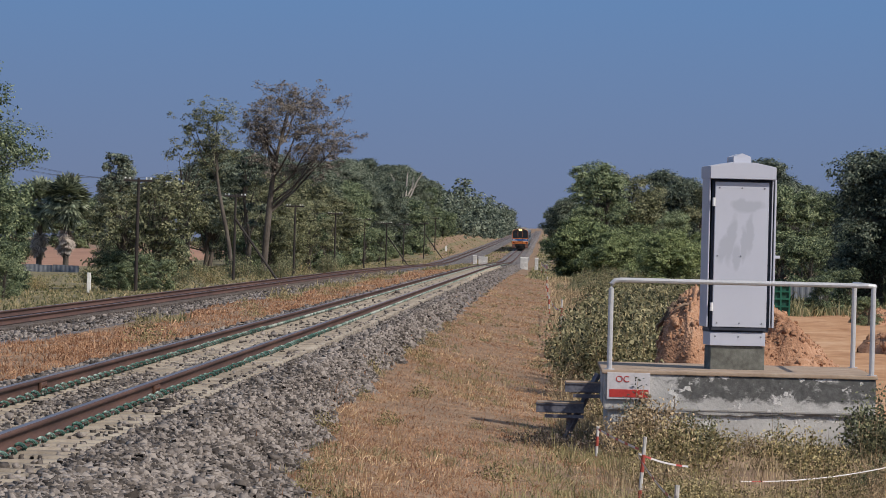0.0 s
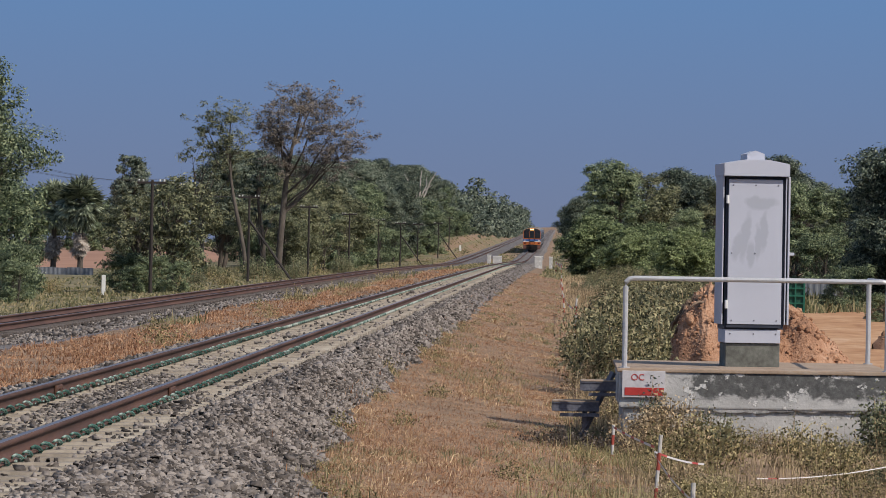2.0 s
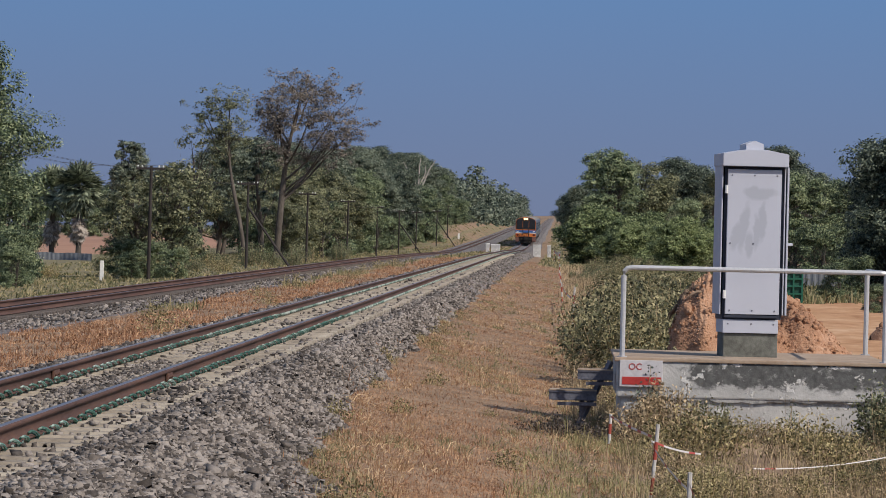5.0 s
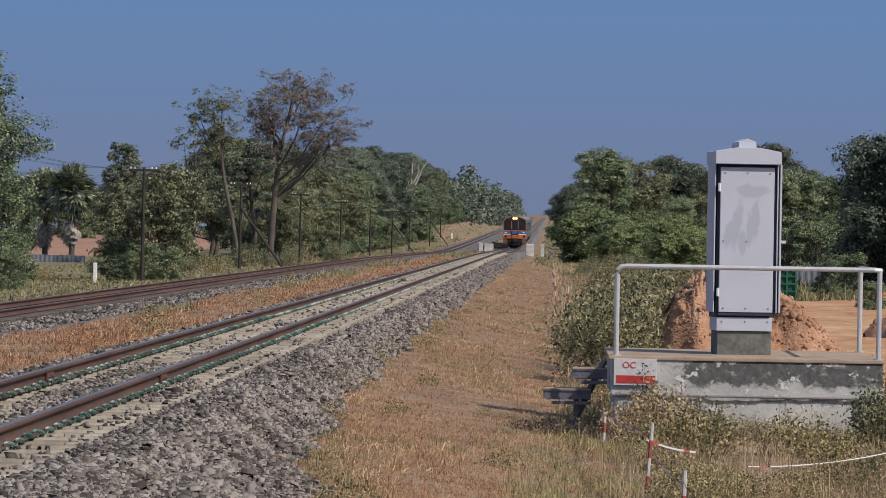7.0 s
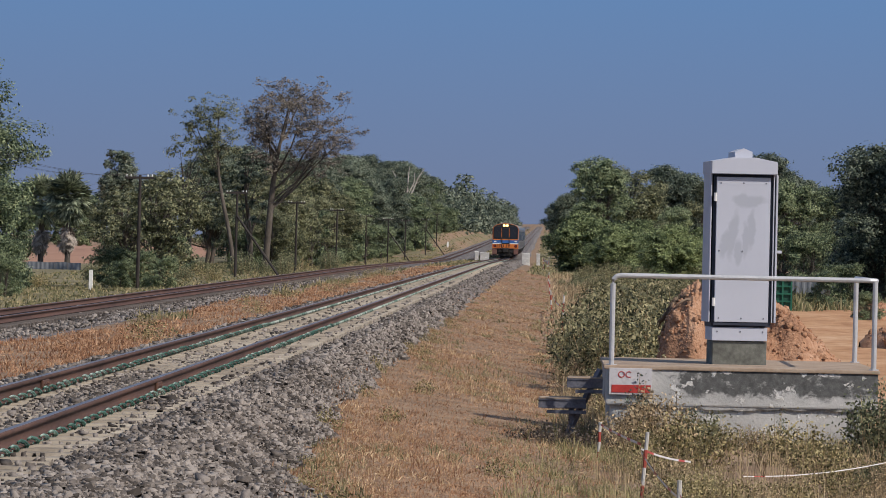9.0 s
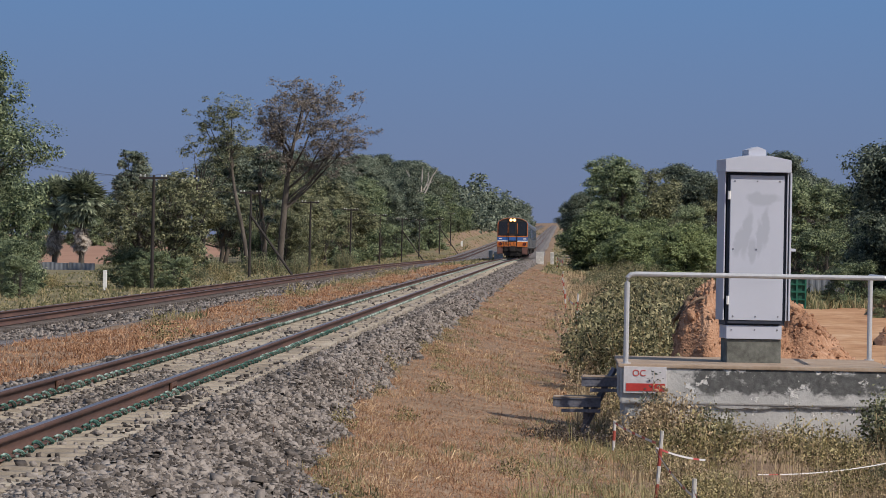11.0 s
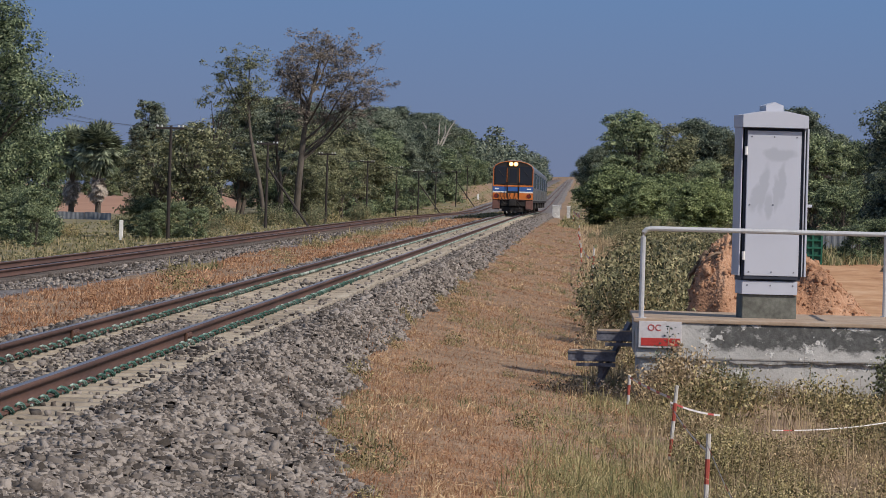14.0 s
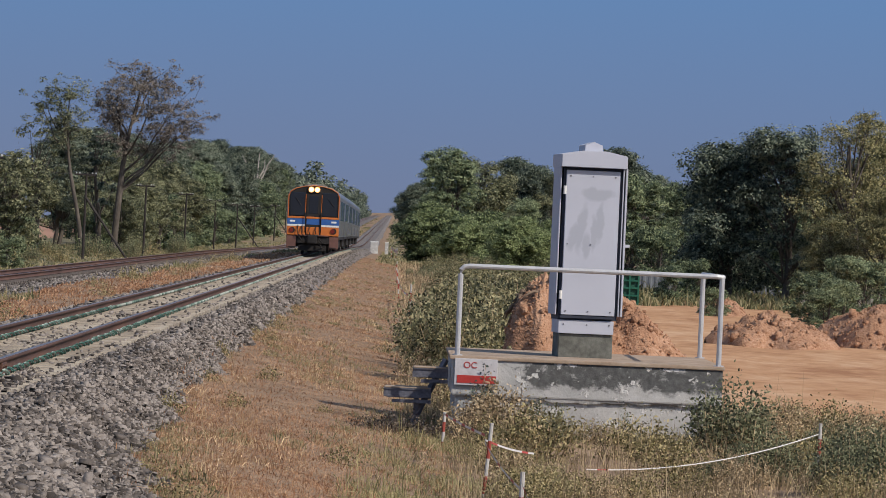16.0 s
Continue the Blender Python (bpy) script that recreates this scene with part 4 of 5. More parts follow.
def crown_tree(seed, H, fork, lean, centre, semi, tips, mat, label, leaves=26, leaf_size=0.07, r0=0.24, hubs=9):
    """A tall open tree: a trunk, limbs that rise to hubs inside the crown, branches from the hubs to tufts of leaves."""
    rng = np.random.default_rng(seed)
    wood, C = [], []
    c = Vector(centre)
    top = Vector((c.x * .75, .1, c.z + semi[1] * .45))
    bole = []
    for t in np.linspace(0, 1, 10):
        z = -.3 + (top.z + .3) * t
        f = max(0, (z - fork * .4) / (top.z - fork * .4)) ** 1.4
        bole.append(Vector((top.x * f + lean * t * (1 - t) * 2 + .09 * math.sin(7 * t), .08 * math.cos(6 * t), z)))
    wood.append((bole, [r0 * (1.25 - .35 * t) * (1 - .72 * max(0, t - .45) / .55) for t in np.linspace(0, 1, 10)], 9))
    H_ = []
    for k in range(hubs):
        a, u = 2.4 * k + rng.uniform(-.3, .3), -.7 + 1.3 * ((k * .618 + .2) % 1)
        w = .62 * math.sqrt(1 - u * u * .8)
        h = c + Vector((semi[0] * w * math.cos(a), semi[0] * .8 * w * math.sin(a), semi[1] * u * .75))
        reach = math.hypot(h.x - top.x * .6, h.y)
        z0 = min(max(fork, h.z - reach * .95 - rng.uniform(.3, 1.2)), top.z - .6)
        g = (z0 + .3) / (top.z + .3) * 9
        q = bole[int(g)].lerp(bole[min(9, int(g) + 1)], g - int(g))
        m = q.lerp(h, .5) + Vector((*rng.normal(0, .15, 2), -.12 * reach))
        rr = r0 * rng.uniform(.30, .48)
        wood.append(([q, q.lerp(m, .5) + Vector(rng.normal(0, .06, 3)), m, m.lerp(h, .5) + Vector(rng.normal(0, .08, 3)), h], [rr, rr * .9, rr * .78, rr * .64, rr * .5], 7))
        H_.append((h, rr * .5))
    H_.append((top, r0 * .3))
    for k in range(tips):
        u = 1 - 2 * (k + .5) / tips
        a = 2.39996 * k + rng.uniform(-.3, .3)
        w = math.sqrt(1 - u * u)
        f = rng.uniform(.55, 1.0) * (1 + .12 * math.sin(3 * a + seed))
        e = c + Vector((semi[0] * w * math.cos(a) * f, semi[0] * .8 * w * math.sin(a) * f, semi[1] * u * f))
        h, rr = min(H_, key=lambda q: (q[0] - e).length)
        m = h.lerp(e, .5) + Vector((*rng.normal(0, .12, 2), rng.uniform(-.05, .2)))
        wood.append(([h, h.lerp(m, .5) + Vector(rng.normal(0, .06, 3)), m, e], [rr * .7, rr * .5, rr * .36, rr * .12], 5))
        for _ in range(4):
            p = m.lerp(e, rng.uniform(0, 1))
            q = p + Vector(rng.normal(0, .42, 3)) + Vector((0, 0, .1))
            wood.append(([p, p.lerp(q, .5) + Vector(rng.normal(0, .05, 3)), q], [rr * .22, rr * .15, rr * .06], 4))
            for _ in range(3):
                o = q + Vector(rng.normal(0, .17, 3))
                wood.append(([p.lerp(q, .6), o], [rr * .1, rr * .05], 3))
                C.append(np.asarray(o) + rng.normal(0, (.13, .13, .07), (leaves, 3)))
    t = empty("tree", label=label, category="tree")
    finish("trunk", wood_mesh("trunk", wood), M["bark"], t)
    C = np.concatenate(C)
    V, F = spray_leaves(rng, C, np.tile((0.1, -.2, .8), (len(C), 1)), leaf_size)
    finish("crown", raw_mesh("crown", V, F), M[mat], t)
    return t


def at(x, y, turn=0.0, size=1.0, sink=0.05):
    return pose(x, y, float(land(x, y)) - sink, 0, 0, turn) @ Matrix.Scale(size, 4)


def put(t, x, y, turn=0.0, size=1.0):
    t.matrix_basis = at(x, y, turn, size)
    return t


def again(t, x, y, turn, size=1.0, label=""):
    o = copy_thing(t, pose(0, 0, 0))
    o.matrix_basis = at(x, y, turn, size)
    if label:
        o["label"] = label
    return o


def fan_palm(x, y, H, seed, label):
    """Sugar palm: stout trunk, a skirt of dead fans, a round head of stiff fan leaves."""
    rng = np.random.default_rng(seed)
    t = empty("palm_tree", label=label, category="palm tree")
    finish("trunk", wood_mesh("trunk", [([Vector((0.05 * math.sin(3 * s), 0, H * s - .2)) for s in np.linspace(0, 1, 6)], [0.24, 0.20, 0.18, 0.18, 0.19, 0.2], 9)]), M["bark"], t)

    def fans(count, zlo, zhi, length, el_lo, el_hi):
        V, F = [], []
        for _ in range(count):
            a, el = rng.uniform(0, 6.28), radians(rng.uniform(el_lo, el_hi))
            d = Vector((math.cos(a) * math.cos(el), math.sin(a) * math.cos(el), math.sin(el)))
            s = Vector((-math.sin(a), math.cos(a), 0))
            u = d.cross(s)
            c = Vector((0, 0, rng.uniform(zlo, zhi))) + d * length * rng.uniform(.75, 1.05)
            R = length * rng.uniform(.6, .85)
            roll = rng.uniform(-.5, .5)
            s, u = s * math.cos(roll) + u * math.sin(roll), u * math.cos(roll) - s * math.sin(roll)
            for k in range(15):
                q = radians(-125 + 250 * k / 14)
                tip = c + (d * math.cos(q) + s * math.sin(q)) * R * rng.uniform(.85, 1.1) - Vector((0, 0, R * .18)) + u * rng.uniform(-.12, .12) * R
                w = (d * -math.sin(q) + s * math.cos(q)) * R * 0.10
                m = c.lerp(tip, .55)
                n = len(V)
                V += [c, m + w, tip, m - w]
                F.append((n, n + 1, n + 2, n + 3))
            n = len(V)
            b = Vector((0, 0, zhi * .5 + zlo * .5))
            V += [b + s * .03, c + s * .015, c - s * .015, b - s * .03]
            F.append((n, n + 1, n + 2, n + 3))
        return [tuple(v) for v in V], F

    V, F = fans(150, H - .3, H + .1, 1.15, -80, 85)
    finish("fronds", raw_mesh("fronds", V, F), M["leaf_palm"], t)
    V, F = fans(64, H * .36, H * .62, .62, -85, -40)
    finish("dead_fronds", raw_mesh("dead_fronds", V, F), M["leaf_dead"], t, "skirt of dry grey-brown hanging fronds")
    t.matrix_basis = at(x, y)
    return t


def bush(seed, R, H, mat, label, leaf_size=0.05, n=5000, stems=24, stem_mat="weed", loose=0.5, name="bush"):
    """A shrub of many upright stems with leaves along them."""
    rng = np.random.default_rng(seed)
    wood, C = [], []
    for k in range(stems):
        a, r = rng.uniform(0, 6.28), R * math.sqrt(rng.random())
        h = H * rng.uniform(.55, 1.05) * (1 - .35 * (r / R) ** 2)
        b = Vector((r * .6 * math.cos(a), r * .6 * math.sin(a), -.1))
        tip = Vector((r * 1.15 * math.cos(a), r * 1.15 * math.sin(a), h))
        m = b.lerp(tip, .5) + Vector(rng.normal(0, .06 * H, 3))
        wood.append(([b, m, tip], [0.012 * H ** .5, 0.008 * H ** .5, 0.003], 4))
        kk = n // stems
        s = rng.random(kk) ** loose
        P = np.where(s[:, None] < .5, np.asarray(b) + (np.asarray(m) - np.asarray(b)) * s[:, None] * 2, np.asarray(m) + (np.asarray(tip) - np.asarray(m)) * (s[:, None] * 2 - 1))
        C.append(P + rng.normal(0, .10 * R + .03, (kk, 3)))
    t = empty(name, label=label, category="bush")
    finish("stem", wood_mesh("stem", wood), M[stem_mat], t)
    V, F = leaf_arrays(rng, np.concatenate(C), leaf_size)
    finish("foliage", raw_mesh("foliage", V, F), M[mat], t)
    return t


def field_gap(x, y):
    """An open lane between the lineside trees through which the field shows."""
    return -.0815 < x / y < -.0705 and 215 < y < 720


# trees left of the line
def woods():
    put(crown_tree(21, 13.2, 4.0, .1, (1.85, 0, 9.6), (4.3, 3.8), 98, "leaf_grey", "tall half-bare tree with thin brownish foliage", 20, .075, .19, 13), -18.8, 296)
    put(crown_tree(25, 11.6, 4.6, -1.1, (-1.8, 0, 9.2), (2.0, 2.4), 32, "leaf_olive", "slender leaning tree with sparse brown leaves", 20, .075, .12, 7), -20.5, 292)
    put(leafy_tree(31, 8.6, 1.3, 0.35, 16, 0.11, 900, "leaf_dark", "dark evergreen tree in front of a bare one"), -20.2, 302, 0)
    put(leafy_tree(32, 9.0, 2.3, 0.45, 15, 0.09, 520, "leaf_olive", "sparse tree with yellowish-green leaves"), -24.4, 302, 0)
    bushy = put(leafy_tree(33, 5.3, 1.9, 0.12, 30, 0.075, 1000, "leaf_olive", "low bushy tree with yellow-green leaves", 3), -17.2, 196, 0)
    put(leafy_tree(34, 10.0, 3.5, 0.12, 60, 0.07, 1500, "leaf_mid", "large green tree at the edge of the fields", 2, .26), -24.7, 181, 0)
    fan_palm(-33.1, 306, 5.3, 5, "sugar palm with a skirt of dead leaves")
    fan_palm(-35.3, 309, 5.0, 6, "sugar palm with a skirt of dead leaves")
    put(leafy_tree(36, 14.6, 2.0, 0.3, 34, 0.16, 700, "leaf_dark", "dark dense tree rising behind the others", 1, .5), -59.1, 610, 0)
    a = leafy_tree(41, 11.5, 3.6, 0.12, 40, 0.12, 1250, "leaf_dark", "dense dark green tree in the lineside wood", 2)
    b = leafy_tree(42, 10.5, 3.2, 0.10, 38, 0.115, 1250, "leaf_mid", "green leafy tree in the lineside wood", 2)
    c = leafy_tree(43, 9.0, 3.2, 0.15, 32, 0.11, 900, "leaf_olive", "olive-green tree in the lineside wood", 2)
    d = leafy_tree(44, 5.0, 2.4, 0.03, 28, 0.09, 1100, "leaf_mid", "low green thicket under the trees", 3)
    kinds = (a, b, c, d)
    put(a, -26, 480)
    put(b, -25, 520, 50)
    put(c, -23, 430, 20)
    put(d, -21, 400)
    rng = random.Random(17)
    for k in range(17):                      # wood along the far left side of the line
        y = 440 + 26 * k
        for row in range(2):
            x = -24.0 - 6.5 * row - rng.uniform(0, 3) + 8.5 * min(1, k / 30)
            again(rng.choice((a, a, a, b)), x, y + rng.uniform(-12, 12), rng.uniform(0, 360), rng.uniform(.8, 1.05) * (1.0 + .12 * row))
    for k in range(42):                      # undergrowth along its foot
        y = 255 + 15 * k
        x, turn, size = -21.5 - rng.uniform(0, 4) + 6 * min(1, max(0, (y - 470) / 700)), rng.uniform(0, 360), rng.uniform(.45, .95) * (0.7 if y < 330 else 1)
        if not field_gap(x, y):
            again(d, x, y, turn, size)
    for x, y, s in ((-21.0, 345, .62), (-22, 370, .8), (-25, 390, .95), (-20.5, 330, .5), (-35, 420, .9), (-23.0, 332, .6), (-20.5, 385, .7), (-22, 410, .9), (-27, 420, 1.0), (-20.5, 425, .8)):
        again(c, x, y, rng.uniform(0, 360), s)
    again(bushy, -19.1, 201, 140, .86, "low bushy tree with brownish-olive leaves")
    for x, y, s in ((-41, 340, .9), (-25.5, 262, .45), (-23.0, 270, .4), (-27.6, 330, .5)):
        again(d, x, y, rng.uniform(0, 360), s)
    for x, y, s in ((-24.2, 176, .55), (-21.9, 174, .42), (-26.5, 190, .6), (-20.4, 166, .44), (-19.6, 160, .3)):
        again(d, x, y, rng.uniform(0, 360), s, "leafy green bush at the field edge")
    for x, y, s in ((-17.7, 193, .34), (-16.3, 189, .28), (-19.3, 197, .36), (-18.4, 192, .25)):
        again(d, x, y, 300 * s, s, "leafy green bush at the foot of the trees")
    for x, y, s in ((-25.9, 206, .95), (-28, 212, 1.1), (-26.6, 196, .85)):
        again(d, x, y, 77 * s, s, "dense green thicket at the field edge")
    for k in range(46):                      # tree line behind the field
        x = -150 + 2.8 * k + rng.uniform(-2, 2)
        again(rng.choice((a, b, d)), x, 760 + rng.uniform(0, 120), rng.uniform(0, 360), rng.uniform(.85, 1.1))
    # right of the line
    lime = put(leafy_tree(51, 4.5, 3.1, 0.05, 46, 0.10, 1300, "leaf_lime", "broad bright green tree beside the crossing", 3), 3.2, 372, 0)
    again(lime, 8.2, 384, 130, .92)
    again(b, 5.5, 470, 10, 1.16, "tall green tree with a narrow crown")
    again(c, 8.9, 480, 80, 1.24)
    again(a, 13.9, 500, 60, 1.0)
    again(b, 12.0, 420, 200, .62)
    again(a, 17.8, 520, 150, .95)
    again(c, 18.5, 500, 150, 1.12)
    again(a, 20.5, 450, 150, .9)
    again(a, 26.2, 520, 190, 1.16)
    again(b, 27, 560, 20, 1.05)
    again(a, 31.5, 560, 90, 1.02)
    again(b, 33, 520, 20, .95)
    again(c, 9.5, 350, 20, .5)
    again(lime, 5.0, 302, 20, .72)
    again(lime, 8.2, 292, 120, .74)
    again(lime, 11.4, 300, 250, .82)
    again(c, 15.0, 310, 250, .62)
    again(b, 17.5, 270, 250, .38)
    again(d, 22, 300, 40, .9)
    again(d, 27, 310, 90, .95)
    for x, y, s in ((12.1, 124, .26), (12.9, 128, .3), (14.6, 138, .42), (15.4, 132, .36), (13.4, 142, .34), (10.6, 146, .2)):
        again(d, x, y, rng.uniform(0, 360), s, "green bush growing among the clay heaps")
    for k in range(9):                       # trees close to the right of the line
        again(rng.choice((a, b, c)), 2.0 + rng.uniform(0, 7), 560 + 42 * k, rng.uniform(0, 360), rng.uniform(.5, .85))
    r3 = np.random.default_rng(77)
    lobes, stems = [], []

    def clump(x, y, h, w):
        z0 = float(land(x, y))
        for _ in range(13):
            f, q = r3.uniform(.08, .95), r3.uniform(0, 6.28)
            rr = w * (1 - .5 * f) * r3.uniform(.2, .8)
            r = w * r3.uniform(.3, .55)
            lobes.append(((x + rr * math.cos(q), y + rr * math.sin(q), z0 + h * f), (r, r, r * .85)))

    for k in range(52):
        y = 880 + 28 * k
        for row in range(3):
            clump(-24 - 6.5 * row - r3.uniform(0, 3) + 8.5 * min(1, (y - 440) / 780), y + r3.uniform(-9, 9), r3.uniform(8.8, 12.5), 3.3)
        clump(-19.5 + 5 * min(1, (y - 470) / 700) - r3.uniform(0, 3), y, r3.uniform(3, 5), 2.4)
        clump(2.2 + r3.uniform(0, 6), y, r3.uniform(5, 8), 2.8)
        clump(9 + r3.uniform(0, 9), y, r3.uniform(6, 10), 3.2)
    tagged(finish("far_woods", crown_mesh("far_woods", r3, lobes, 20, 0.40), M["leaf_dark"]), "dark green woods along the distant line", "woods", kind="stuff")
    for k in range(14):
        again(rng.choice((a, b)), 38 + 7 * k, 560 + rng.uniform(0, 90), rng.uniform(0, 360), rng.uniform(.9, 1.2))
    put(leafy_tree(61, 7.0, 2.5, 0.06, 54, 0.07, 1700, "leaf_dark", "large dark green tree beside the dirt lot", 2), 13.9, 186, 0)
    put(leafy_tree(62, 7.6, 2.1, 0.08, 44, 0.07, 1500, "leaf_dark", "tall dark green tree beside the dirt lot", 2), 15.9, 184, 0)
    put(leafy_tree(63, 8.4, 2.2, 0.10, 50, 0.055, 1400, "leaf_yellow", "sparse olive tree with thin branches", 2, .3), 18.6, 181, 0)
    olive = put(leafy_tree(64, 7.8, 2.4, 0.08, 46, 0.06, 1500, "leaf_yellow", "olive tree at the edge of the lot", 2), 21.0, 186, 0)
    again(olive, 19.4, 175, 95, .66, "yellow-olive tree at the edge of the lot")
    again(olive, 17.3, 177, 200, .5, "small yellow-olive tree at the edge of the lot")
    for x, y, s in ((12.4, 182, .35), (17.5, 172, .42), (20.5, 170, .4), (23.5, 168, .45), (10.8, 172, .3), (14.5, 196, .75), (17.8, 198, .8), (21, 196, .8), (24, 195, .8), (27, 190, .8), (12.6, 215, .6), (30, 195, .9)):
        again(d, x, y, rng.uniform(0, 360), s, "green bush at the foot of the trees")
    for k in range(26):                      # wood behind the lot
        again(rng.choice((a, b, c, d)), 13 + 1.7 * k + rng.uniform(-1, 1), 235 + rng.uniform(0, 90), rng.uniform(0, 360), rng.uniform(.42, .62), "dark green tree behind the dirt lot")
    put(crown_tree(66, 6.6, 2.2, .1, (0, 0, 4.6), (2.3, 2.2), 44, "leaf_grey", "half-bare grey-brown tree behind the dirt lot", 3, .07, .13, 9), 15.4, 300)
    # bleached dead tree standing in the wood
    wood = []
    r2 = np.random.default_rng(4)
    for k, (dx, dz) in enumerate(((-1.4, 3.6), (-0.5, 2.6), (0.7, 3.3), (1.6, 3.9), (1.2, 2.4), (0.2, 4.0))):
        p = [Vector((0, 0, 5.2)), Vector((dx * .45, 0, 5.2 + dz * .35)), Vector((dx * .7 + r2.normal(0, .2), 0.2, 5.2 + dz * .7)), Vector((dx * 1.25, .1, 5.2 + dz))]
        wood.append((p, [.13, .10, .075, .03], 6))
    wood.append(([Vector((0, 0, -.2)), Vector((.1, 0, 2.6)), Vector((0, 0, 5.3))], [.2, .18, .14], 8))
    dt = empty("dead_tree", label="bleached leafless dead tree in front of the wood", category="tree")
    finish("trunk", wood_mesh("trunk", wood), M["bark_pale"], dt)
    put(dt, -21.0, 660, 0, 1.3)
    for x, y, s in ((-20.8, 645, 1.5), (-18.9, 640, 1.2), (-23, 648, 1.6)):
        again(d, x, y, 40 * s, s)


woods()


# ---- lineside posts, poles, walls ----
def telegraph_pole(x, y, h, braced=False):
    p = empty("telegraph_pole", at(x, y), label="dark telegraph pole with white insulators", category="telegraph pole", group="telegraph poles along the line")
    part("post", tubed([(0, 0, -.4), (0.03, 0, h)], [0.085, 0.06], 8), M["pole"], p)
    for z in (h - .12,):
        part("crossarm", boxed(-.62, .62, -.05, .05, z - .05, z + .05, .01), M["pole"], p)
        for q in (-.55, -.36, .36, .55):
            part("insulator", tubed([(q, 0, z + .05), (q, 0, z + .10), (q, 0, z + .15)], [.03, .04, .02], 8), M["white"], p)
    if braced:
        part("brace", tubed([(0.03, 0, h * .72), (2.7, -1.0, 0)], 0.07, 7), M["pole"], p)
    return p


for k in range(9):
    telegraph_pole(-17.6 + (0.9 if k > 6 else 0), 191 + 60 * k, 5.0, k in (1, 5, 7))
wires = empty("telegraph_wires", label="thin dark telegraph wires between the poles", category="wire")
for q in (-.55, -.36, .36, .55):
    pts = []
    for k in range(-1, 9):
        for s in np.linspace(0, 1, 7)[:-1]:
            y = 191 + 60 * (k + s)
            base = lambda j: float(land(-17.6, 191 + 60 * j)) + 5.0
            pts.append((-17.6 + q, y, base(k) * (1 - s) + base(k + 1) * s - 1.6 * s * (1 - s)))
    part("wire", tubed(pts, 0.0045, 4), M["pole"], wires)


def marker_post(x, y, h, w=.16):
    p = empty("marker_post", at(x, y), label="white painted concrete marker post", category="post")
    part("post", boxed(-w / 2, w / 2, -.06, .06, -.2, h, .02), M["white"], p)


marker_post(-19.1, 186, .92)
marker_post(-15.4, 690, .9, .3)
for x, y, w, h, lab in ((-6.15, 440, .85, 1.05, "grey concrete bridge parapet beside the track"), (-7.05, 446, .35, 1.15, "narrow grey concrete bridge parapet"),
                        (-2.05, 440, .75, 1.1, "pale concrete bridge parapet beside the track"), (-0.85, 447, .35, 1.05, "narrow pale concrete bridge parapet")):
    b = empty("bridge_parapet", pose(x, y, float(grade(y)) - .62), label=lab, category="parapet")
    part("wall", boxed(-w / 2, w / 2, -.3, 2.5, -.9, h, .03), M["wall"], b)
    part("coping", boxed(-w / 2 - .03, w / 2 + .03, -.33, 2.53, h, h + .07, .015), M["white"], b)


# pale sheet-metal fences far off
def sheet_fence(x0, x1, y, h, label, n):
    f = empty("sheet_fence", label=label, category="fence")
    w = (x1 - x0) / n
    z = float(land((x0 + x1) / 2, y))
    for k in range(n):
        bm = bmesh.new()
        top = z + h + (.03 if k % 2 else 0)
        row = [(x0 + w * (k + j / 12) - (.01 if j == 12 else 0), y + (.03 if (j // 2) % 2 else 0)) for j in range(13)]
        a = [[bm.verts.new((px, py + th, zz)) for px, py in row] for th, zz in ((0, z - .1), (0, top), (.006, top), (.006, z - .1))]
        for lo, hi in zip(a, a[1:] + a[:1]):
            for j in range(12):
                bm.faces.new((lo[j], lo[j + 1], hi[j + 1], hi[j]))
        part("panel", bm, M["fence_grey"], f)


sheet_fence(8.0, 18.5, 205, .95, "grey corrugated metal fence behind the dirt lot", 12)
sheet_fence(-36, -31.5, 300, .5, "low grey corrugated fence by the palms", 5)


def crate(x, y):
    c = empty("green_gate", at(x, y, 0, 1, -.03), label="green metal mesh cage at the edge of the lot", category="gate")
    gm = M["green_metal"]
    for xx in (0, .32, .64):
        part("upright", boxed(xx - .03, xx + .03, -.03, .03, 0, 1.15), gm, c)
    for zz in (.05, .33, .61, .88, 1.14):
        part("bar", boxed(0, .64, -.035, .025, zz - .03, zz + .03), gm, c)
    # solid darker panel painted as the shaded mesh at the back
    part("back_panel", boxed(0.02, .62, .05, .07, .05, 1.12), M["green_shade"], c)


M["green_metal"] = material("green_metal_paint", [(0.012, 0.085, 0.055), (0.025, 0.14, 0.09)], 4, .5)
M["green_shade"] = material("green_shaded_mesh", [(0.01, 0.06, 0.04), (0.03, 0.11, 0.07)], 4, .6)
crate(8.35, 163)


# red-and-white barrier posts and tape
def barrier_post(x, y, h, lean=0.0, lean2=0.0, bands=5, r=.0145):
    p = empty("barrier_post", pose(x, y, float(land(x, y)) - .12, lean2, lean), label="thin wooden stake painted red and white", category="post", group="barrier stakes")
    H = h + .12
    for k in range(bands):
        part("band", tubed([(0, 0, H * k / bands), (0, 0, H * (k + 1) / bands)], r, 7), M["stake_white"] if (bands - k) % 2 else M["stake_red"], p)
    return p


STAKES = [(0.60, 48.2, .42, 2), (0.86, 38.9, .66, 4), (0.92, 30.2, .74, 1), (0.98, 25.2, .53, -2), (4.27, 43.9, .66, 1),
          (0.42, 113, 1.0, 2), (0.20, 150, .7, -3), (0.15, 190, .7, 0), (0.1, 235, .7, 3), (0.72, 70, .5, 5)]
for x, y, h, ln in STAKES:
    barrier_post(x, y, h, ln, 0, 5, .017 if y < 60 else .026)


